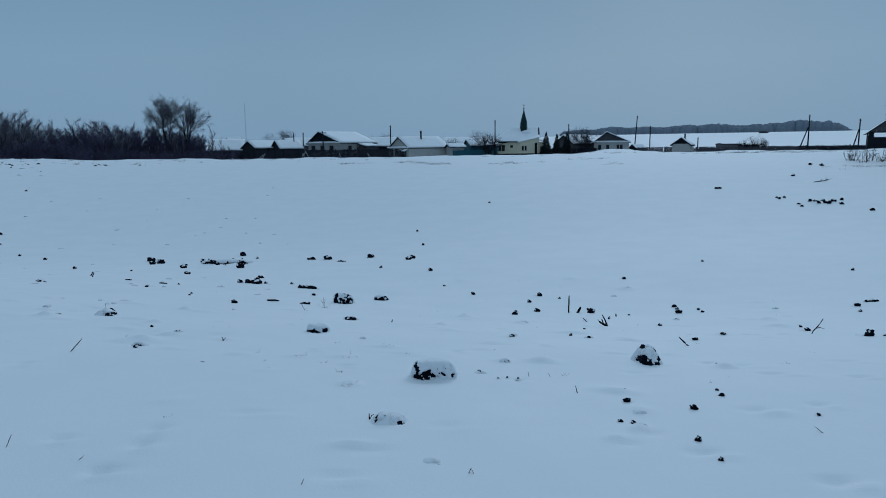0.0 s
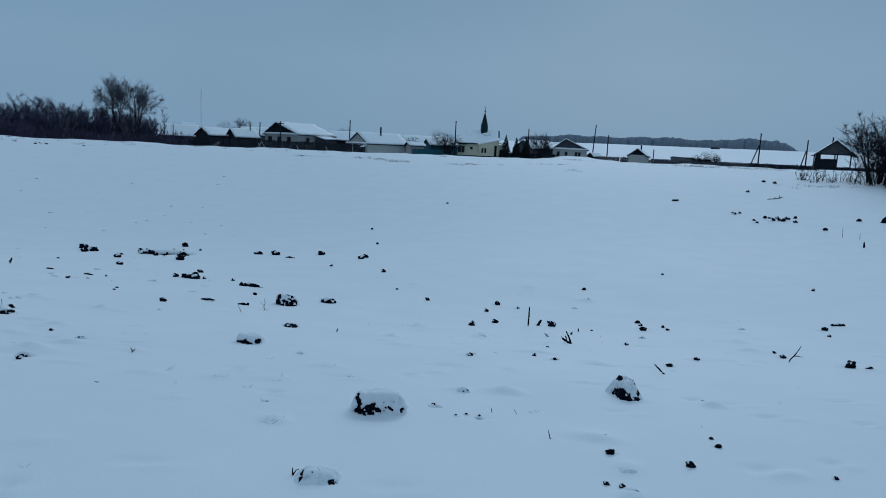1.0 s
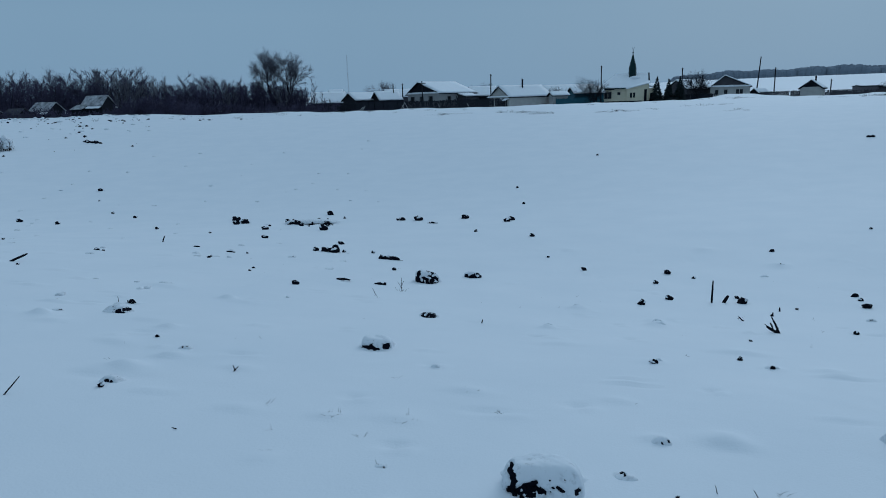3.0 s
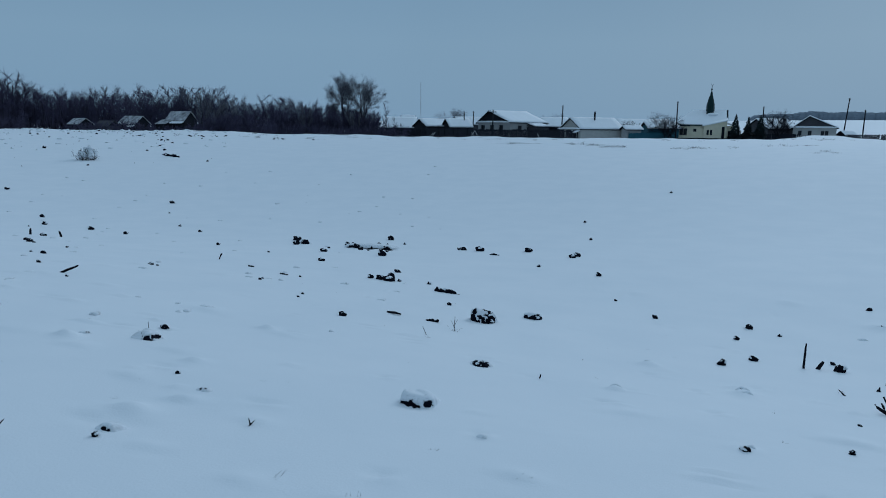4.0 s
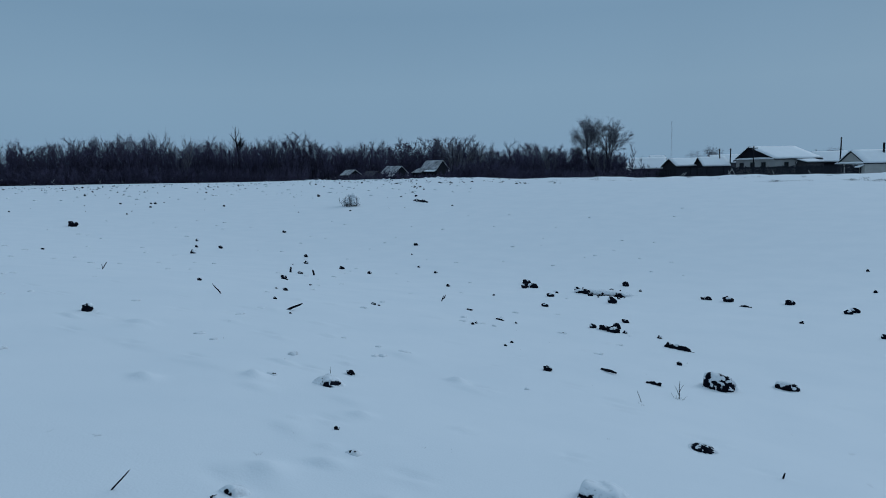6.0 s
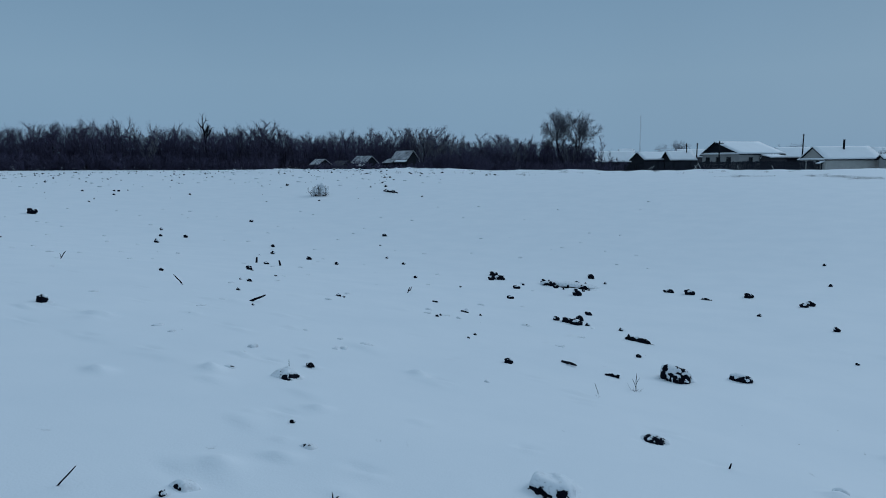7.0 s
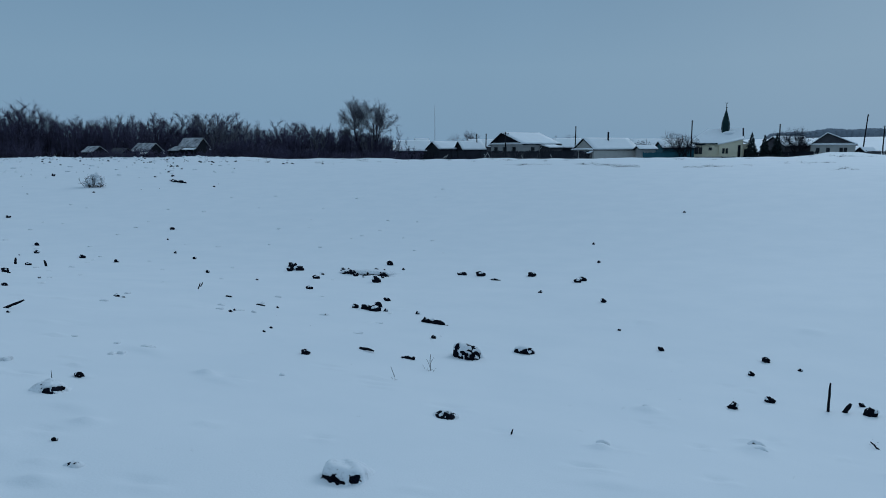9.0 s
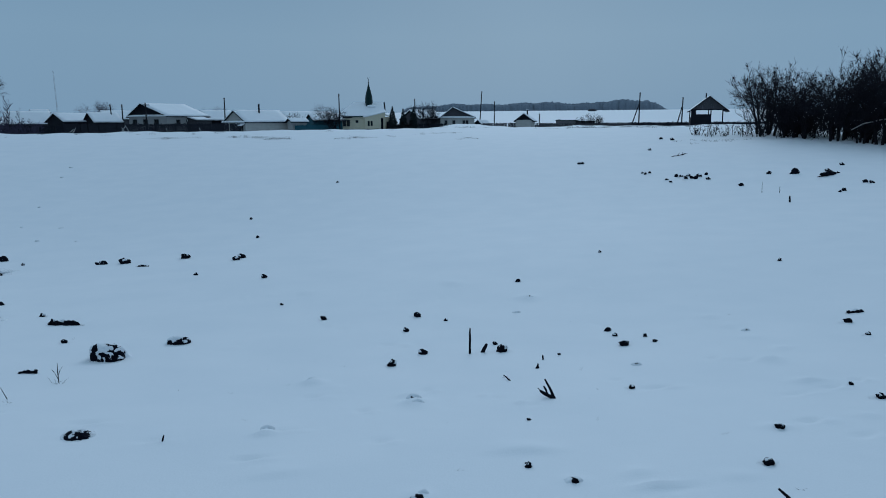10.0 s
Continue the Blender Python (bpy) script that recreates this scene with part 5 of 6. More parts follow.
def crumb(rng, owner, x, y, z, r, name="crumb", kinds=None, flat=1.0):
    ob = new(name, rng.choice(kinds or CRUMBS))
    ob.parent = owner
    ob.matrix_local = pose(x, y, z, rng.uniform(-30, 30), rng.uniform(-30, 30), rng.uniform(0, 360)) @ Matrix.Diagonal((r * rng.uniform(0.8, 1.3), r * rng.uniform(0.8, 1.2), r * flat, 1))


def big_clod(seed, x, y, w, d, h, spots, whites=(), label="lump of black soil under a cap of snow", specks=6, slope=0.42, soft=False, fine=1.0):
    """Dug clod under a heap of snow. spots: where the soil is bare on its near side as (across, up, size), in parts of its width and seen height."""
    rng = random.Random(seed)
    th = thing("earth_clod", pose(x, y, G(x, y)), label, "soil clod", "dug clods on the snow")
    V, F = snow_heap(rng, w, d, h, soft, int(30 * fine), int(72 * fine))
    for v in V:
        v.z += G(x + v.x, y + v.y) - G(x, y)
    tree = BVHTree.FromPolygons(V, F)
    way, up = Vector((0, 1, -slope)).normalized(), Vector((0, slope, 1)).normalized()
    low, tall = up.dot(Vector((0, -d * 0.5, 0))), up.dot(Vector((0, d * 0.3, h))) - up.dot(Vector((0, -d * 0.5, 0)))
    o, heart = Vector((rng.uniform(0, 40), 0, 0)), Vector((0, 0.05 * d, 0.25 * h))
    cap, core = [], []
    for v in V:
        out = (v - heart).normalized()
        grain = min(0.55, noise.noise(v * (9 / w) + o) + 0.6 * noise.noise(v * (22 / w) + o))
        core.append(v - out * w * (0.030 - 0.030 * grain) - Vector((0, 0, 0.01 if v.z < 0.12 * h else 0)))
        u, q = v.x / w, (up.dot(v) - low) / tall
        bare_by = 0.0
        for su, sv, r in spots:
            away = math.hypot(u - su, (q - sv) * tall / w) * (1 + 0.45 * noise.noise(v * (16 / w) + o) + 0.35 * noise.noise(v * (38 / w) + o))
            bare_by = max(bare_by, min(1.0, max(0.0, 1.6 - away / (1.3 * r))))
        for su, sv, r in whites:
            bare_by = min(bare_by, max(0.0, (math.hypot(u - su, (q - sv) * tall / w) - r) / r))
        bare_by *= min(1.0, max(0.0, (0.30 - out.dot(way)) / 0.35))
        cap.append(v - out * (0.085 * w * bare_by) - Vector((0, 0, 0.02 * bare_by if v.z < 0.1 * h else 0)))
    # the wide scooped bank gets its shade from the greyer snow colour
    part_from("snow_cap", cap, F, DIRT_SHADE_SNOW if soft or w > 1 else FLECKED, th, "soft soil-flecked snow cap", smooth=True)
    if spots:
        part_from("soil", core, F, SOIL, th, "wet black soil tinted blue", smooth=True)
    for u, v, r in spots[::3]:
        loc = tree.ray_cast(Vector((u * w, 0, 0)) + up * (low + v * tall) - way * 3 * w, way)[0]
        if loc:
            loc = loc + way * r * w * 0.45
            crumb(rng, th, loc.x, loc.y, loc.z, r * w * 0.7)
    for k in range(specks):
        loc = tree.ray_cast(Vector((rng.uniform(-0.45, 0.45) * w, 0, 0)) + up * (low + rng.uniform(0.05, 1.0) * tall) - way * 3 * w, way)[0]
        if loc:
            crumb(rng, th, loc.x, loc.y, loc.z, w * rng.uniform(0.008, 0.02))
    return th


def bare(seed, n, u0, u1, v0, v1, size):
    """Crumbs crowded between u0 and u1, thinning upwards."""
    rng = random.Random(seed)
    return [(rng.uniform(u0, u1), v0 + (v1 - v0) * rng.random() ** 1.5, size * rng.uniform(0.5, 1.25)) for _ in range(n)]


big_clod(1, -0.04, 5.38, 0.335, 0.24, 0.135,
         [(-0.41, 0.66, 0.018), (-0.43, 0.55, 0.026), (-0.38, 0.50, 0.018), (-0.40, 0.42, 0.028), (-0.37, 0.35, 0.022), (-0.39, 0.28, 0.026), (-0.44, 0.16, 0.034), (-0.40, 0.13, 0.036),
          (-0.30, 0.20, 0.030), (-0.22, 0.25, 0.030), (-0.17, 0.29, 0.028), (-0.12, 0.33, 0.026), (-0.35, 0.11, 0.046), (-0.28, 0.11, 0.048), (-0.20, 0.17, 0.048), (-0.12, 0.22, 0.046), (-0.07, 0.17, 0.038),
          (-0.33, 0.03, 0.040), (-0.25, 0.02, 0.044), (-0.17, 0.07, 0.044), (0.0, 0.20, 0.015), (0.03, 0.13, 0.013), (0.09, 0.17, 0.012), (0.12, 0.26, 0.011), (0.19, 0.27, 0.017), (0.23, 0.22, 0.020), (0.26, 0.18, 0.014),
          (0.46, 0.24, 0.016), (0.44, 0.19, 0.018), (0.42, 0.14, 0.014), (-0.39, 0.97, 0.022), (-0.02, 0.94, 0.008), (0.35, 0.85, 0.010)],
         [(-0.33, 0.13, 0.014), (-0.14, 0.11, 0.018), (-0.29, 0.17, 0.012), (-0.2, 0.23, 0.012), (-0.24, 0.07, 0.016), (-0.11, 0.16, 0.014), (-0.38, 0.20, 0.012), (-0.19, 0.13, 0.011), (-0.36, 0.05, 0.012)], "large clod of black soil under thick snow", 4, fine=1.6)
big_clod(2, 1.83, 6.10, 0.20, 0.30, 0.15,
         [(-0.36, 0.34, 0.102), (-0.42, 0.27, 0.080), (-0.30, 0.26, 0.087), (-0.33, 0.18, 0.087), (-0.20, 0.17, 0.080), (-0.22, 0.10, 0.080), (-0.10, 0.10, 0.072), (0.0, 0.06, 0.080), (0.10, 0.05, 0.080), (0.2, 0.04, 0.072),
          (-0.12, 0.24, 0.058), (0.26, 0.11, 0.051), (0.33, 0.37, 0.038), (0.32, 0.29, 0.051), (-0.24, 0.86, 0.072), (-0.18, 0.89, 0.043), (0.12, 0.97, 0.043), (0.32, 0.68, 0.080), (0.38, 0.71, 0.043), (0.30, 0.63, 0.043), (0.16, 0.14, 0.043)],
         [(-0.2, 0.25, 0.035), (0.05, 0.13, 0.035)], "tall snow-heaped clod with a bare dark face", 8, 0.34, soft=True, fine=1.5)
big_clod(3, -1.35, 7.75, 0.24, 0.26, 0.085, [(-0.45, 0.14, 0.06), (-0.38, 0.10, 0.07), (-0.30, 0.08, 0.075), (-0.22, 0.13, 0.08), (-0.15, 0.10, 0.085), (-0.08, 0.08, 0.075), (0.0, 0.06, 0.06), (-0.18, 0.22, 0.06), (-0.33, 0.18, 0.045), (0.12, 0.10, 0.03), (0.34, 0.30, 0.055), (0.41, 0.36, 0.05), (0.29, 0.24, 0.03)], [(-0.27, 0.2, 0.025)], specks=4, slope=0.25)
big_clod(4, -1.23, 9.50, 0.20, 0.16, 0.05, bare(41, 14, -0.35, 0.38, 0.10, 0.5, 0.09), bare(42, 2, -0.3, 0.3, 0.3, 0.5, 0.05), specks=2, slope=0.25, soft=True)
big_clod(5, -1.77, 12.60, 0.36, 0.26, 0.18, bare(51, 22, -0.48, 0.48, 0.0, 0.30, 0.065) + bare(53, 8, -0.46, -0.30, 0.3, 0.95, 0.055) + bare(54, 8, 0.02, 0.34, 0.3, 0.95, 0.055), bare(52, 16, -0.4, 0.45, 0.15, 0.9, 0.04), "broad clod of bare black soil, lightly snowed", 6, 0.2)
big_clod(6, -1.15, 13.46, 0.28, 0.2, 0.09, bare(61, 20, -0.45, 0.45, 0.0, 0.6, 0.075), bare(62, 3, -0.4, 0.4, 0.3, 0.8, 0.05), specks=4, slope=0.2)
big_clod(8, -3.97, 8.26, 0.23, 0.20, 0.085, bare(81, 10, 0.08, 0.46, 0.05, 0.42, 0.055), label="snow dome over a clod with bare crumbs", slope=0.3, soft=True)
big_clod(9, -9.26, 22.3, 0.44, 0.3, 0.14, bare(91, 26, -0.5, 0.5, 0.0, 0.9, 0.09), bare(92, 4, -0.4, 0.4, 0.3, 0.9, 0.06), slope=0.15)
big_clod(10, 15.09, 36.5, 0.36, 0.25, 0.10, bare(101, 18, -0.5, 0.5, 0.0, 0.6, 0.09), slope=0.12)
big_clod(12, -7.45, 22.0, 0.30, 0.2, 0.11, bare(121, 14, -0.5, 0.4, 0.0, 0.6, 0.09), slope=0.15)
big_clod(13, -2.70, 6.30, 0.12, 0.10, 0.035, bare(131, 5, -0.2, 0.4, 0.0, 0.4, 0.07), label="snow scoop with a little bare soil", specks=1, soft=True)
big_clod(14, -0.30, 4.24, 0.20, 0.16, 0.06, bare(141, 5, 0.30, 0.48, 0.1, 0.25, 0.04) + bare(142, 4, -0.42, -0.36, 0.25, 0.7, 0.028), label="snow heap with a little bare soil", specks=3, soft=True)
big_clod(15, -6.95, 22.3, 1.55, 0.8, 0.13, bare(151, 26, -0.5, 0.5, 0.02, 0.14, 0.014) + bare(152, 7, -0.42, -0.25, 0.05, 0.45, 0.024) + bare(153, 4, 0.3, 0.42, 0.0, 0.3, 0.022),
         label="scooped bank of snow edged with soil crumbs", specks=8, slope=0.12)
# low lumps of flecked snow where buried clods barely show
for k, (bx, by, bw, bh) in enumerate(((-0.79, 7.16, 0.08, 0.03), (0.33, 5.52, 0.09, 0.015), (0.56, 5.97, 0.10, 0.035), (0.91, 6.02, 0.14, 0.035),
                                      (0.42, 11.07, 0.12, 0.05), (1.26, 10.12, 0.13, 0.05), (0.04, 9.44, 0.10, 0.03), (0.43, 6.63, 0.11, 0.018), (-0.77, 5.42, 0.07, 0.015),
                                      (-0.66, 5.03, 0.06, 0.02), (0.87, 7.86, 0.08, 0.035), (1.71, 7.82, 0.12, 0.035), (2.11, 7.85, 0.10, 0.015), (4.23, 15.15, 0.22, 0.06),
                                      (1.24, 9.91, 0.15, 0.05), (3.7, 14.28, 0.13, 0.03), (-0.78, 5.98, 0.11, 0.012), (3.77, 10.75, 0.1, 0.03),
                                      (1.27, 4.46, 0.10, 0.025), (2.40, 5.93, 0.11, 0.03), (5.83, 11.7, 0.1, 0.03), (-7.5, 12.7, 0.14, 0.03), (-4.44, 8.05, 0.12, 0.03), (-2.69, 7.16, 0.1, 0.025),
                                      (-4.6, 10.1, 0.22, 0.04), (-6.76, 9.43, 0.1, 0.02), (-5.73, 9.27, 0.09, 0.02), (-3.2, 7.78, 0.10, 0.015), (-4.59, 14.3, 0.18, 0.03), (-4.19, 7.65, 0.11, 0.02),
                                      (-0.04, 3.64, 0.11, 0.025), (1.2, 4.22, 0.09, 0.02))):
    big_clod(200 + k, bx, by, bw, bw * 0.7, bh, bare(300 + k, k % 3, -0.4, 0.4, 0.2, 0.8, 0.05), label="low lump of soil-flecked snow", specks=k % 2, soft=True, fine=0.5)


def strip_clod(seed, x, y, w, d, h, turn, n, label):
    """A long torn strip of soil lying in the snow: ragged, tapering at its ends, snowed from behind."""
    rng = random.Random(seed)
    th = thing("soil_strip", pose(x, y, G(x, y), 0, 0, turn), label, "soil clod", "dug clods on the snow")
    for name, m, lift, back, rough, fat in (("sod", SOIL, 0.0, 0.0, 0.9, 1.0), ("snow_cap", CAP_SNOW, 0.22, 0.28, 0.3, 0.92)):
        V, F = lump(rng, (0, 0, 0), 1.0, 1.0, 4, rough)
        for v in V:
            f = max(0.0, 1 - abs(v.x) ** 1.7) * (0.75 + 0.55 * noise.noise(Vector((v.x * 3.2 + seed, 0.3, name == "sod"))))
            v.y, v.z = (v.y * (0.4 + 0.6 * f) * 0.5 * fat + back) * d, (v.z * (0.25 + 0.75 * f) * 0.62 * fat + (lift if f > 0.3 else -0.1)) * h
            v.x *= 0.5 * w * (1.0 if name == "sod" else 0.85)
        part_from(name, V, F, m, th, "wet black soil tinted blue" if name == "sod" else "ridge of white snow", smooth=True)
    for k in range(n // 2):
        f = (k + rng.random()) / (n // 2) - 0.5
        crumb(rng, th, w * f * 1.05, rng.uniform(-d, d * 0.1) * 0.4, h * 0.25 * rng.uniform(0.2, 1.3), h * rng.uniform(0.22, 0.5))


def snow_lumps():
    """Stubble and crumbs barely covered, spread over the whole hollow."""
    rng, T = random.Random(61), Tris()
    shapes = [lump(random.Random(640 + k), (0, 0, 0), 1.0, 1.0, 2, 0.5) for k in range(5)]
    for k in range(120):
        a, r = radians(rng.uniform(-66, -14)), 7 + 38 * rng.random() ** 1.2
        x, y = r * math.sin(a), 3 + r * math.cos(a)
        w, d, h, z = rng.uniform(0.02, 0.05) * (1 + r / 25), rng.uniform(0.03, 0.06) * (1 + r / 25), rng.uniform(0.010, 0.030) * (1 + r / 40), G(x, y) - 0.006
        V, F = shapes[rng.randrange(5)]
        T.add(([Vector((x + w * v.x, y + d * v.y, z + h * v.z)) for v in V], F))
    tagged(new("snow_lumps", mesh_of("snow_lumps", T.v, T.f, DIRT_SHADE_SNOW, True)), "faint soil-flecked lumps in the snow cover", "snow lumps", kind="stuff")


snow_lumps()
strip_clod(1, -2.89, 14.9, 0.37, 0.12, 0.10, -12, 15, "long strip of black soil on the snow")
strip_clod(2, 21.8, 27.5, 1.35, 0.24, 0.22, 24, 34, "torn bank of dark turf on the snow")
strip_clod(3, -2.35, 11.88, 0.17, 0.05, 0.05, -6, 8, "short strip of black soil on the snow")
strip_clod(5, -3.17, 21.9, 0.28, 0.08, 0.07, -14, 9, "short strip of black soil on the snow")
strip_clod(6, 7.55, 11.75, 0.22, 0.06, 0.05, -10, 8, "short strip of black soil on the snow")

def snow_lip(rng):
    """Low ring of snow round a sunken crumb, highest in front."""
    V, F, spokes = [], [], 22
    o = Vector((rng.uniform(0, 50), 3, 0))
    for i, q in enumerate((0.30, 0.42, 0.54, 0.66, 0.80, 0.98, 1.2)):
        for k in range(spokes):
            a = 2 * math.pi * k / spokes
            e = Vector((math.cos(a), math.sin(a), 0))
            wob = 1 + 0.22 * noise.noise(e * 1.6 + o)
            z = (0.07 - 0.04 * e.y) * (1 + 0.5 * noise.noise(e * 2.5 + o)) * math.exp(-((q - 0.60) / 0.20) ** 2) - (0.03 if q < 1.1 else 0.12)
            V.append(Vector((e.x * q * wob * 1.1, e.y * q * wob, z)))
    for i in range(6):
        for k in range(spokes):
            j = (k + 1) % spokes
            F.append((i * spokes + k, (i + 1) * spokes + k, (i + 1) * spokes + j, i * spokes + j))
    return V, F


small = []
for k in range(9):
    rng = random.Random(300 + k)
    th = thing("earth_clod", pose(0, 0, -500), "small crumb of black soil on the snow", "soil clod", "small clods on the snow")
    V, F = lump(rng, (0, 0, 0), 0.46, 0.95, 3, 0.6)
    part_from("soil", [Vector((v.x * (1.15 if k % 2 else 0.9), v.y * 0.9, v.z + 0.20 + 0.3 * v.x * (k % 3 - 1))) for v in V], F, SOIL, th, "wet black soil tinted blue", smooth=True)
    V, F = lump(rng, (0.18 * (k % 3 - 1), 0.14 - 0.05 * (k % 4), 0.42), 0.34, 0.7, 3, 0.35)
    part_from("snow_cap", V, F, CAP_SNOW, th, "dab of white snow", smooth=True)
    part_from("snow_lip", *snow_lip(rng), CAP_SNOW, th, "low lip of white snow", smooth=True)
    small.append(th)


def scatter(rows, seed, stretch=1.05):
    rng = random.Random(seed)
    for x, y, w in rows:
        m = pose(x, y, G(x, y) - 0.04 * w, rng.uniform(-4, 4), rng.uniform(-4, 4), rng.uniform(-25, 25)) @ Matrix.Diagonal((w * stretch, w * rng.uniform(0.8, 1.1), w * rng.uniform(0.8, 1.1), 1))
        copy_thing(small[rng.randrange(len(small))], m)


# crumbs of the far left patch
scatter([(-7.69, 20.33, 0.16), (-5.95, 20.23, 0.23), (-7.11, 24.51, 0.2), (-4.39, 22.78, 0.1), (-4.25, 22.79, 0.17), (-3.74, 22.71, 0.22),
         (-2.33, 22.96, 0.19), (-1.71, 19.87, 0.1), (-0.99, 22.04, 0.17), (-0.87, 22.33, 0.2), (-0.6, 26.01, 0.1), (-0.94, 29.77, 0.1), (-0.23, 18.92, 0.12),
         (2.78, 36.8, 0.14), (-19.61, 30.25, 0.22), (-15.36, 24.77, 0.11), (-13.8, 23.68, 0.13), (-10.85, 20.14, 0.11), (-5.74, 13.35, 0.05),
         (-4.43, 12.1, 0.045), (-3.35, 11.16, 0.10), (-17.99, 27.8, 0.1), (-15.02, 21.48, 0.14), (-2.51, 13.58, 0.075), (-7.3, 21.9, 0.2)], 1)
# crumbs of the near right patch
scatter([(2.17, 14.54, 0.115), (1.82, 13.59, 0.08), (1.3, 11.62, 0.105), (1.77, 12.17, 0.11), (2.52, 14.12, 0.065), (2.7, 12.0, 0.135), (2.76, 11.01, 0.035),
         (0.83, 7.79, 0.07), (1.56, 8.12, 0.045), (1.70, 7.79, 0.045), (4.55, 16.57, 0.09), (3.20, 9.84, 0.05), (4.32, 12.25, 0.07), (4.16, 11.72, 0.10),
         (4.57, 11.72, 0.05), (0.12, 16.01, 0.05), (0.75, 14.71, 0.085), (0.43, 10.99, 0.06), (0.32, 5.53, 0.035),
         (0.45, 5.32, 0.016), (0.52, 5.35, 0.016), (-0.62, 5.01, 0.025), (-4.14, 8.71, 0.065)], 2)
scatter([(-4.36, 15.52, 0.15), (-4.16, 15.45, 0.19), (-3.98, 15.55, 0.09), (-4.45, 16.93, 0.13), (-4.56, 15.54, 0.12), (-3.1, 15.1, 0.09), (7.28, 18.6, 0.07), (9.55, 15.56, 0.08),
         (4.63, 12.05, 0.06), (3.46, 8.32, 0.055), (2.9, 7.75, 0.06), (1.57, 8.18, 0.025), (4.86, 9.13, 0.045), (4.71, 8.7, 0.065)], 3)
# crumbs round the far scoop and between the patches
scatter([(-8.0, 21.4, 0.08), (-7.8, 22.4, 0.2), (-7.05, 21.5, 0.14), (-7.0, 23.0, 0.14), (-6.17, 21.3, 0.09), (-6.32, 23.5, 0.09), (-7.3, 22.3, 0.1), (-6.7, 21.2, 0.07), (-6.62, 17.8, 0.13), (-9.85, 23.1, 0.24),
         (-9.3, 21.9, 0.16), (-5.53, 14.43, 0.05), (-4.28, 15.98, 0.13), (-3.4, 15.64, 0.09), (-19.33, 22.7, 0.11), (-18.7, 21.43, 0.07), (-13.67, 16.45, 0.13), (-12.7, 15.7, 0.07), (-8.57, 11.71, 0.065),
         (-7.16, 10.75, 0.04), (-7.8, 13.3, 0.085), (-7.7, 13.33, 0.045), (-0.06, 3.66, 0.02), (0.0, 3.6, 0.015), (1.45, 3.97, 0.04), (1.46, 3.69, 0.034)], 8)
# stray crumbs between the patches
scatter([(4.38, 12.57, 0.09), (1.95, 9.13, 0.035), (2.75, 12.42, 0.06), (3.25, 11.57, 0.035), (-8.62, 18.95, 0.07), (-5.80, 13.55, 0.05), (0.60, 5.32, 0.018), (7.04, 11.37, 0.09), (6.67, 10.71, 0.06),
         (-31.2, 45.8, 0.3), (-30.85, 45.6, 0.34), (-30.45, 45.5, 0.28), (-30.1, 45.35, 0.34), (-31.5, 46.0, 0.16), (-29.8, 45.3, 0.2), (24.18, 29.36, 0.18), (18.9, 23.9, 0.12), (24.11, 43.91, 0.2)], 12)
# crumbs under the clump of trees
scatter([(16.2, 32.33, 0.14), (16.15, 31.99, 0.14), (16.47, 32.16, 0.14), (16.9, 30.71, 0.16), (17.06, 30.58, 0.16), (16.89, 29.97, 0.19), (17.39, 30.53, 0.17),
         (17.17, 29.95, 0.2), (17.21, 29.73, 0.2), (17.66, 30.16, 0.2), (18.15, 30.39, 0.16), (17.51, 29.3, 0.16), (16.1, 30.16, 0.13), (15.93, 29.58, 0.15),
         (17.53, 27.24, 0.17), (20.27, 29.11, 0.22), (21.02, 28.5, 0.32), (21.2, 25.15, 0.18), (21.25, 24.9, 0.18), (19.17, 24.01, 0.17), (20.53, 39.15, 0.2),
         (24.36, 43.02, 0.23), (22.4, 28.2, 0.22)], 4)
# crumbs close to the walker
scatter([(4.99, 7.92, 0.11), (5.07, 7.73, 0.07), (1.32, 4.98, 0.035), (1.26, 4.71, 0.045), (1.65, 4.55, 0.043), (1.1, 4.28, 0.028), (1.17, 4.25, 0.033),
         (2.0, 5.03, 0.028), (1.97, 4.88, 0.036), (2.4, 4.44, 0.024), (-0.23, 4.18, 0.031)], 5)
# crumbs of the left slope
scatter([(-15.52, 18.8, 0.15), (-20.82, 24.13, 0.17), (-18.91, 22.29, 0.18), (-16.77, 22.0, 0.2), (-13.03, 15.9, 0.12), (-9.83, 13.07, 0.09),
         (-10.16, 13.13, 0.05), (-11.15, 15.0, 0.055), (-25.37, 23.28, 0.21), (-28.38, 24.19, 0.17), (-26.2, 22.63, 0.16), (-23.97, 20.88, 0.24), (-28.42, 29.81, 0.2),
         (-36.92, 22.59, 0.45), (-25.08, 15.61, 0.13), (-11.49, 12.34, 0.09), (-7.95, 8.32, 0.13), (-4.44, 7.85, 0.025), (-2.64, 6.88, 0.025), (-3.07, 7.4, 0.035),
         (-56.98, 33.72, 0.24), (-41.24, 45.35, 0.3), (-4.53, 12.46, 0.04), (-2.68, 6.16, 0.04)], 6)
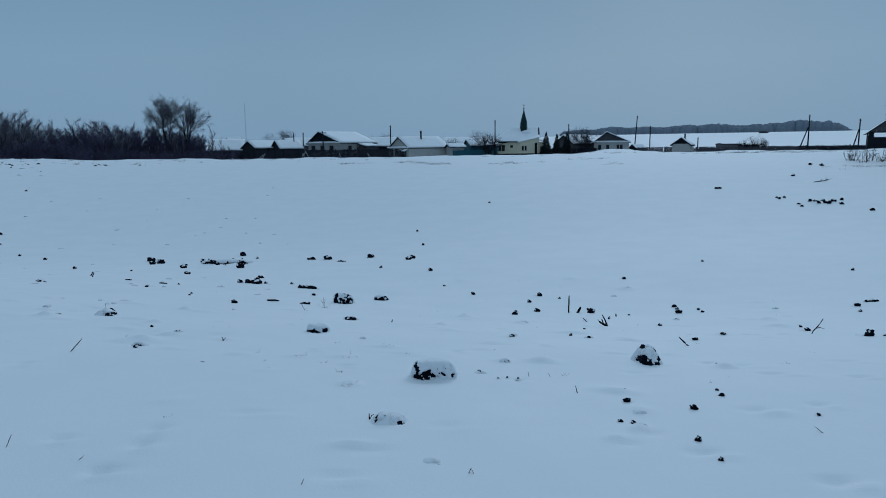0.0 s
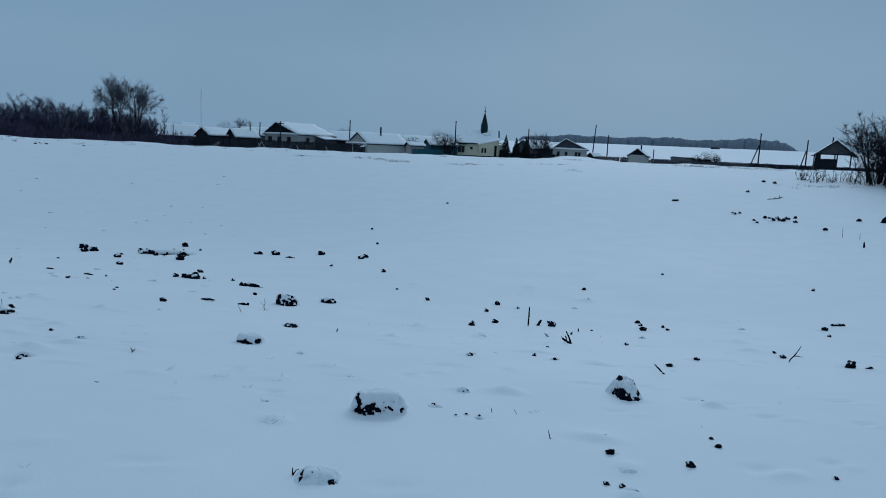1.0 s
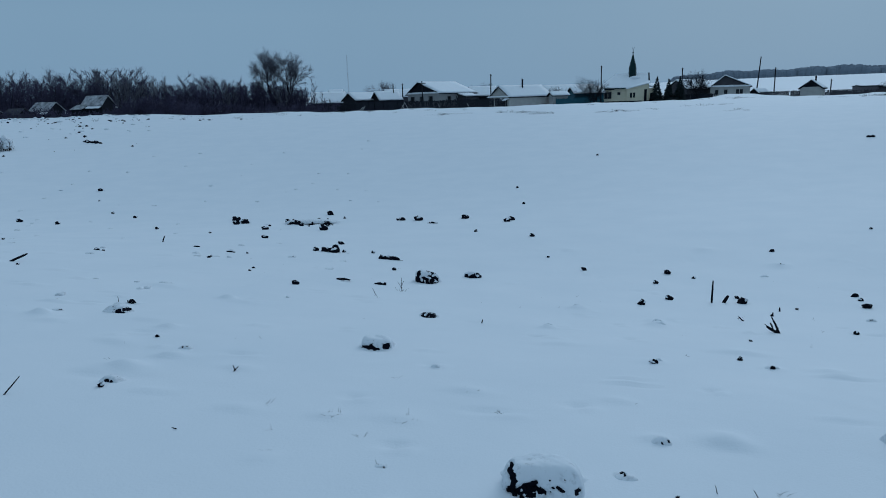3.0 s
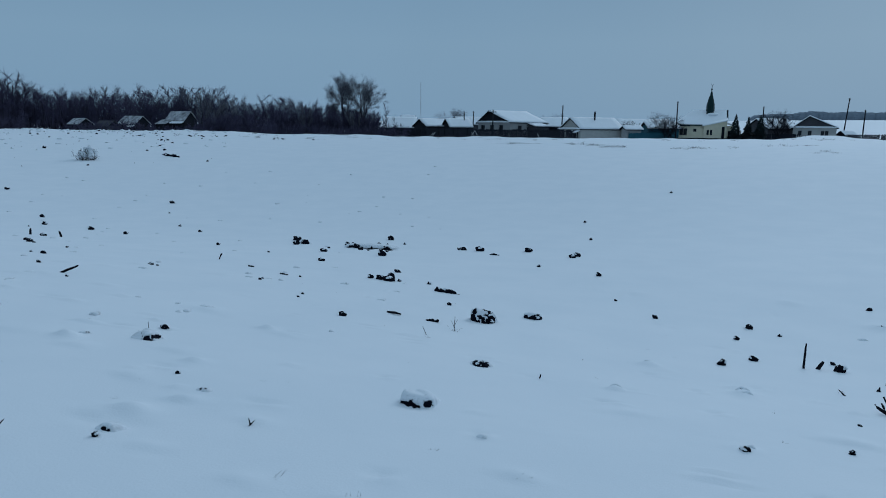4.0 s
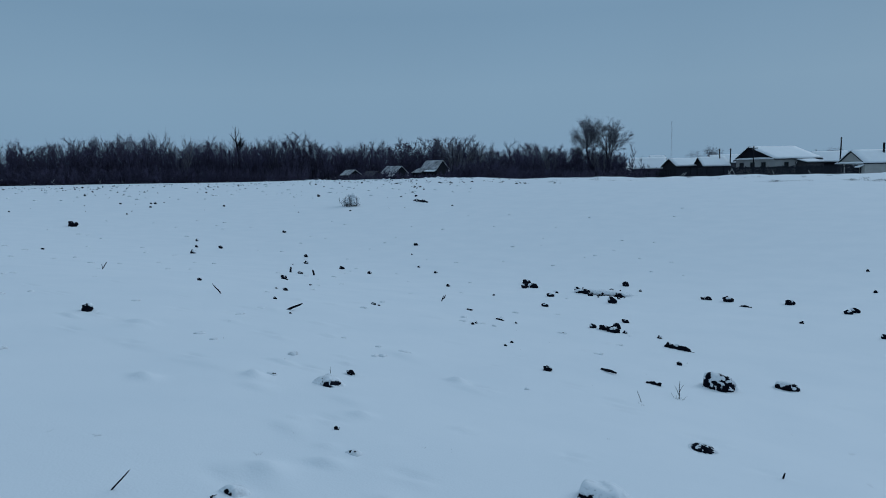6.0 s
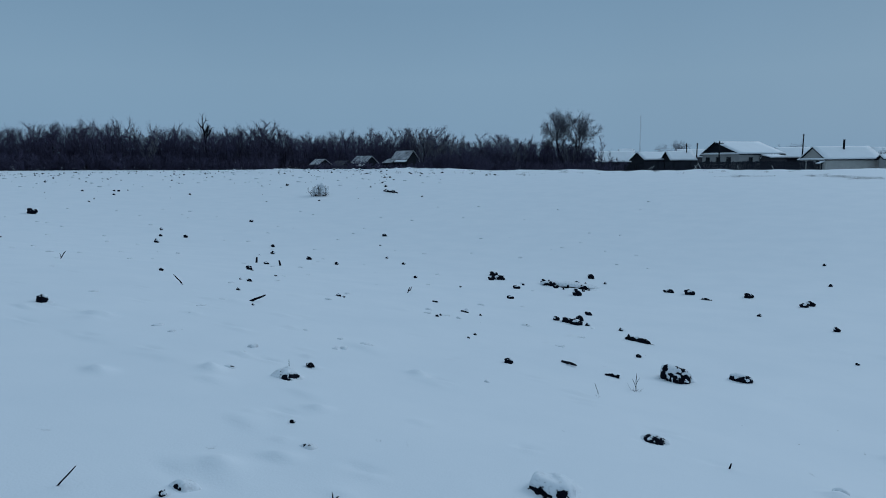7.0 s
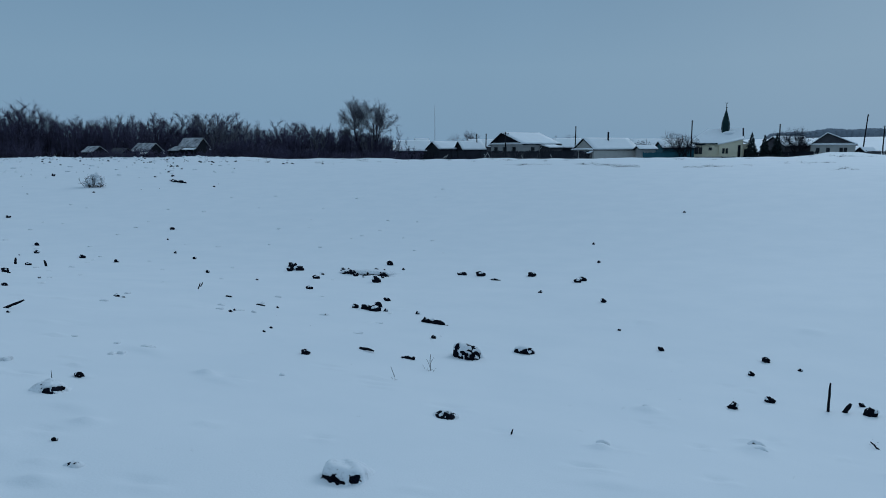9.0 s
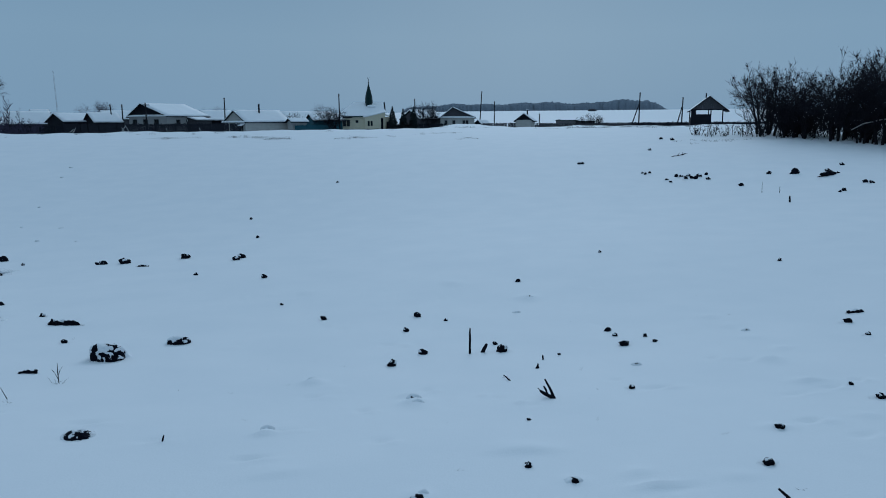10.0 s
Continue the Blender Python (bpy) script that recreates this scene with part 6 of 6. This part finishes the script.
# rough turned edge along the left rim
rng = random.Random(21)
rows = []
for k in range(90):
    az = rng.choice((rng.uniform(-62, -25), rng.gauss(-37, 4.5), rng.gauss(-55, 4)))
    a, r = radians(az), rng.uniform(50, 80) if k % 3 else rng.uniform(62, 80)
    rows.append((r * math.sin(a), r * math.cos(a), 0.05 + 0.17 * rng.random() ** 2))
for k in range(110):
    a, r = radians(rng.uniform(-68, -34)), rng.uniform(76, 86)
    rows.append((r * math.sin(a), r * math.cos(a), 0.06 + 0.16 * rng.random() ** 2))
for bx, by, n in ((-44.1, 59.5, 9), (-38.8, 56.3, 7), (-39.6, 62.0, 9), (-37.9, 62.9, 8), (-34.5, 48.3, 4), (-31.0, 62.7, 6), (-28.0, 62.0, 4)):
    for k in range(n):
        rows.append((bx + rng.gauss(0, 0.9), by + rng.gauss(0, 0.6), 0.05 + 0.19 * rng.random() ** 1.6))
T = Tris()
shapes = [lump(random.Random(340 + k), (0, 0, 0.1), 0.5, 0.8, 1, 0.8) for k in range(6)]
for x, y, w in rows:
    V, F = shapes[rng.randrange(6)]
    z, a = G(x, y), rng.uniform(0, 6.28)
    T.add(([Vector((x + w * 1.4 * (v.x * math.cos(a) - v.y * math.sin(a)), y + w * (v.x * math.sin(a) + v.y * math.cos(a)), z + w * v.z)) for v in V], F))
hum = Tris()
for k in range(420):
    a, r = radians(rng.uniform(-68, -30)), rng.gauss(83.0, 2.2) if k % 3 else rng.uniform(60, 84)
    x, y, w = r * math.sin(a), r * math.cos(a), rng.uniform(0.12, 0.42)
    V, F = shapes[rng.randrange(6)]
    hum.add(([Vector((x + w * 1.5 * v.x, y + w * v.y, G(x, y) + w * 0.75 * v.z - 0.03)) for v in V], F))
tagged(new("snow_hummocks", mesh_of("snow_hummocks", hum.v, hum.f, ROOF_SNOW, True)), "rough snow-covered clods along the rim", "snow hummocks", kind="stuff")
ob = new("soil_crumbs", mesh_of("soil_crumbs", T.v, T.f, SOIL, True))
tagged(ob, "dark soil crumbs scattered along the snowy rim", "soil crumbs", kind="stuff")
retire(small)


def stick(name, label, x, y, length, turn, tilt, r, seed, bend=0.06, forks=()):
    """A stick from its foot at x, y: turn from +x, tilt up from the snow."""
    rng = random.Random(seed)
    th = thing(name, pose(x, y, G(x, y)), label, "stick", "sticks on the snow")
    w = Vector((math.cos(radians(turn)) * math.cos(radians(tilt)), math.sin(radians(turn)) * math.cos(radians(tilt)), math.sin(radians(tilt))))
    pts = [Vector((0, 0, r * 0.3)) - w * 0.02]
    for k in range(5):
        pts.append(pts[-1] + (w + Vector((rng.uniform(-1, 1), rng.uniform(-1, 1), rng.uniform(-1, 1))) * bend * 2).normalized() * length / 5)
    V, F = tube(pts, [r, r * 1.05, r * 0.92, r * 0.95, r * 0.8, r * 0.55], 7)
    part_from("stem", V, F, STICK, th, smooth=True)
    for f, ft, ftilt, fl in forks:
        p = pts[int(f * 5)]
        fw = Vector((math.cos(radians(ft)) * math.cos(radians(ftilt)), math.sin(radians(ft)) * math.cos(radians(ftilt)), math.sin(radians(ftilt))))
        V, F = tube([p, p + fw * fl * 0.5 + Vector((0, 0, 0.01)), p + fw * fl], [r * 0.75, r * 0.65, r * 0.4], 6)
        part_from("fork", V, F, STICK, th, smooth=True)
    return th


stick("upright_stick", "thin dark stick standing upright in snow", 2.30, 12.0, 0.33, 60, 86, 0.014, 1, 0.02)
stick("stump", "short broken dark stub in snow", 2.47, 12.04, 0.13, 10, 60, 0.024, 2, 0.05)
stick("forked_stick", "dark forked branch lying on the snow", 2.40, 9.74, 0.17, 150, 34, 0.016, 3, 0.12, [(0.0, 118, 52, 0.19), (0.4, 100, 40, 0.09), (0.2, 60, 20, 0.07)])
stick("stick", "short dark stick on the snow", 2.30, 10.58, 0.10, 120, 25, 0.008, 4)
stick("stick", "dark stick lying flat on the snow", -3.02, 12.02, 0.28, -32, 3, 0.018, 5)
stick("stick", "short dark stick on the snow", -6.95, 15.1, 0.17, -22, 4, 0.018, 6)
stick("stick", "short dark stick on the snow", -5.95, 14.5, 0.19, -12, 3, 0.016, 7)
stick("upright_stick", "small bent stick standing in snow", -8.08, 15.83, 0.15, 60, 70, 0.012, 8, 0.12)
stick("stick", "straight dark stick poking from the snow", 2.60, 7.18, 0.14, 135, 35, 0.009, 9, 0.02)
stick("stick", "thin stem lying on the snow", -1.92, 5.65, 0.06, -30, 8, 0.003, 10)
stick("stump", "short dark stub in snow", 16.18, 23.06, 0.22, 60, 75, 0.03, 12)
stick("branch", "fallen thin branch lying on snow", 20.1, 36.2, 0.95, 12, 6, 0.02, 13, 0.1, [(0.4, 40, 20, 0.4), (0.6, -20, 15, 0.4), (0.8, 60, 25, 0.35)])
stick("twig", "thin dark twig bent over the snow", 4.58, 8.36, 0.26, 25, 42, 0.007, 14, 0.08, [(0.4, -60, 10, 0.1)])
stick("stick", "thin dark stem poking from snow", 0.97, 4.93, 0.07, 110, 50, 0.003, 15)
stick("stick", "dark stick lying on the snow", -7.46, 10.98, 0.25, 42, 22, 0.018, 16, 0.05)
stick("stick", "short dark stick leaning in snow", -9.2, 11.12, 0.26, 190, 42, 0.011, 17)
stick("upright_stick", "small stub standing in snow", -16.05, 18.88, 0.19, 90, 80, 0.034, 18)
stick("upright_stick", "small stub standing in snow", -14.99, 18.86, 0.19, 150, 60, 0.032, 19)
stick("upright_stick", "small stub standing in snow", -8.38, 16.33, 0.13, 40, 60, 0.012, 20)
stick("stick", "long thin stem leaning out of the snow", -3.10, 5.90, 0.15, 40, 45, 0.004, 21, 0.03)
stick("twig", "dark twig sticking up from snow", -13.98, 11.75, 0.2, 60, 60, 0.010, 22, 0.1, [(0.2, 160, 30, 0.16)])
stick("stick", "short dark stick in the snow", 2.78, 11.05, 0.06, 60, 60, 0.010, 23)
stick("stick", "short dark stick in the snow", 2.98, 11.4, 0.07, 80, 75, 0.011, 24)
stick("stick", "small dark stub beside the broad clod", -1.83, 13.1, 0.09, 80, 75, 0.012, 25)
stick("stick", "thin twig on snow beside a clod", -0.42, 4.25, 0.06, 110, 60, 0.004, 26, 0.1, [(0.4, 30, 40, 0.04)])
stick("stick", "thin stem leaning from snow", 0.86, 5.42, 0.05, 130, 50, 0.0018, 27)
stick("twig", "thin bent twig poking from snow", 0.14, 3.49, 0.065, 60, 40, 0.0025, 29, 0.2, [(0.8, -50, -20, 0.03)])
stick("stick", "thin pale stem leaning from snow", 2.24, 4.14, 0.06, 140, 30, 0.002, 30)
stick("stick", "thin stem leaning from snow", 0.70, 5.43, 0.05, 110, 60, 0.0018, 28)


stick("stick", "tiny dark stub leaning from the snow", -0.64, 9.21, 0.07, 60, 55, 0.007, 40)
stick("twig", "small dark twig poking from the snow", -2.08, 6.68, 0.06, 50, 35, 0.005, 41, 0.12, [(0.4, 140, 50, 0.04)])
stick("stick", "thin stem standing on a snow dome", -4.00, 8.30, 0.16, 85, 85, 0.003, 42, 0.03)
stick("stick", "thin pale stem leaning from the snow", -2.12, 10.75, 0.14, 140, 50, 0.003, 43, 0.04)
stick("twig", "thin dry twig forked above the snow", -1.93, 11.42, 0.20, 80, 80, 0.004, 44, 0.06, [(0.2, 150, 55, 0.12), (0.4, 40, 60, 0.09)])
stick("stick", "slender stem standing in the snow", 17.0, 25.4, 0.42, 95, 85, 0.008, 45, 0.03)
stick("stick", "slender stem standing in the snow", 17.4, 25.0, 0.25, 80, 85, 0.008, 46, 0.03)


stick("stick", "thin stem leaning from the snow", -0.65, 3.36, 0.06, 55, 45, 0.0018, 47, 0.05)
stick("twig", "thin dry stem bent over the snow", -1.82, 3.62, 0.06, 10, 30, 0.0016, 48, 0.25)
stick("stick", "thin stem standing in the snow", -2.28, 3.78, 0.08, 70, 60, 0.0018, 49, 0.05)


# dry stems and tufts
def tuft(seed, n, h, r, fan):
    rng = random.Random(seed)
    T = Tris()
    for k in range(n):
        a = rng.uniform(0, 6.28)
        w = Vector((math.cos(a) * fan, math.sin(a) * fan, 1)).normalized()
        p = Vector((rng.uniform(-1, 1) * h * 0.25, rng.uniform(-1, 1) * h * 0.25, -0.01))
        l = h * rng.uniform(0.4, 1.0)
        T.add(tube([p, p + w * l * 0.6, p + w * l + Vector((math.cos(a), math.sin(a), -0.2)) * l * 0.12], [r, r * 0.8, r * 0.3], 3, cap=False))
    return mesh_of("grass_tuft", T.v, T.f, STRAW)


small_tufts = [tuft(k, 5, 0.055, 0.0009, 1.1) for k in range(4)]
rng = random.Random(31)


def put_tuft(meshes, x, y, s, label):
    ob = new("grass_tuft", meshes[rng.randrange(len(meshes))])
    ob.matrix_basis = pose(x, y, G(x, y), 0, 0, rng.uniform(0, 360)) @ Matrix.Scale(s, 4)
    tagged(ob, label, "grass", "dry grass tufts")


for x, y, s in ((-1.94, 11.4, 2.0), (-2.06, 10.6, 1.4), (-1.9, 11.35, 1.6), (-4.0, 8.3, 2.0), (-0.28, 6.25, 1.0), (-0.95, 5.75, 1.0), (-0.66, 4.98, 1.2),
                (-1.6, 6.1, 1.0), (-1.34, 5.46, 0.8), (2.3, 10.7, 1.2), (0.97, 5.46, 0.9), (-1.63, 4.25, 0.8), (-1.0, 6.8, 0.9), (0.5, 6.6, 0.9), (3.0, 6.0, 1.0), (-0.49, 6.62, 1.6), (-0.52, 6.6, 1.2), (-1.19, 5.99, 1.5), (-1.15, 6.02, 1.2), (-0.76, 6.02, 1.4), (-0.8, 5.97, 1.2), (-0.78, 5.42, 0.8), (-0.64, 5.03, 1.5), (-0.68, 5.0, 1.3), (-0.6, 5.06, 1.0)):
    put_tuft(small_tufts, x, y, s, "few thin dry grass stems in snow")
for k in range(60):
    put_tuft(small_tufts, rng.uniform(-7, 7), rng.uniform(3.5, 14), rng.uniform(0.25, 0.75), "few thin dry grass stems in snow")
def rim_grass():
    """Thin dry grass poking through the snow of the rim, too fine to count."""
    rng, T = random.Random(33), Tris()
    spots = []
    for k in range(230):
        x = rng.uniform(-45, 55)
        spots.append((x, rng.uniform(64, 84) - 0.002 * x * x, rng.uniform(0.08, 0.26)))
    for bx, by, n, wide in ((-8.0, 60.4, 16, 0.9), (-2.6, 59.8, 10, 0.8), (-1.5, 58.6, 10, 0.6), (0.5, 56.8, 12, 1.0), (6.2, 55.4, 20, 1.3), (13.4, 57.0, 10, 1.0), (13.2, 51.3, 6, 0.4),
                            (26.7, 60.5, 26, 2.6), (28.5, 59.2, 26, 2.6), (31.0, 58.0, 22, 2.2), (34.0, 56.0, 16, 2.0), (26.0, 41.0, 12, 1.4)):
        spots += [(bx + rng.gauss(0, wide), by + rng.gauss(0, 0.4), rng.uniform(0.06, 0.24)) for k in range(n)]
    for x, y, h in spots:
        z = G(x, y) - 0.02
        for k in range(14):
            px, py, l = x + rng.gauss(0, 0.16), y + rng.gauss(0, 0.16), h * rng.uniform(0.35, 1.0)
            lean = Vector((rng.gauss(0, 0.45), rng.gauss(0, 0.3), 1)) * l
            T.add(tube([Vector((px, py, z)), Vector((px, py, z)) + lean * 0.6, Vector((px, py, z)) + lean + Vector((lean.x * 0.3, 0, -0.1 * l))], [0.005, 0.004, 0.002], 3, cap=False))
    tagged(new("rim_grass", mesh_of("rim_grass", T.v, T.f, STRAW)), "dry grey grass poking through the rim snow", "grass", kind="stuff")


rim_grass()


def weed_band():
    """Tall dry weeds on the waste ground beyond the rim."""
    rng, T = random.Random(91), Tris()
    for k in range(11000):
        az, f = radians(rng.uniform(20.5, 42)), rng.random()
        r = 112 + 52 * f + rng.uniform(-2, 2)
        x, y = r * math.sin(az), r * math.cos(az)
        if noise.noise(Vector((x * 0.08, y * 0.08, 4))) < -0.25:
            continue
        z, h = G(x, y) - 0.05, rng.uniform(0.12, 0.5) * (1 + 1.1 * noise.noise(Vector((x * 0.15, y * 0.15, 9))))
        T.add(tube([(x, y, z), (x + rng.uniform(-0.3, 0.3), y, z + h)], [0.03, 0.012], 3, cap=False))
    for k in range(4000):
        az = radians(rng.uniform(21.5, 40))
        r = 228 + 6 * math.sin(az * 9) + rng.gauss(0, 7)
        x, y = r * math.sin(az), r * math.cos(az)
        z, h = G(x, y) - 0.05, rng.uniform(0.2, 0.7)
        T.add(tube([(x, y, z), (x + rng.uniform(-0.3, 0.3), y, z + h)], [0.06, 0.03], 3, cap=False))
    tagged(new("dry_weeds", mesh_of("dry_weeds", T.v, T.f, WEED)), "grey dry weeds standing on the waste ground", "weeds", kind="stuff")


weed_band()

# low snow-laden shrub below the left rim
bush = tree_kind("snowy_shrub", 140, "low dark shrub bowed under a load of snow", "shrub", "", RIM_BARK, RIM_TWIG,
                 height=0.9, stems=20, base_r=0.5, stem_r=0.018, fan=0.7, nb=5, nt=3, twig_len=0.22, twig_r=0.008, start=0.1)
load = Tris()
for k, (lx, ly, lz, lr) in enumerate(((-0.34, 0.05, 0.48, 0.30), (0.30, 0.10, 0.50, 0.33), (0.0, 0.15, 0.74, 0.34), (-0.05, -0.30, 0.42, 0.26), (0.42, -0.18, 0.34, 0.2), (-0.5, -0.1, 0.3, 0.18))):
    load.add(lump(random.Random(141 + k), (lx, ly, lz), lr, 0.72, 3, 0.5))
part_from("snow_load", load.v, load.f, DIRT_SHADE_SNOW, bush, "loose snow lying in the twigs", smooth=True)
plant(bush, -34.0, 41.5, 1.0, 0)
retire([bush])
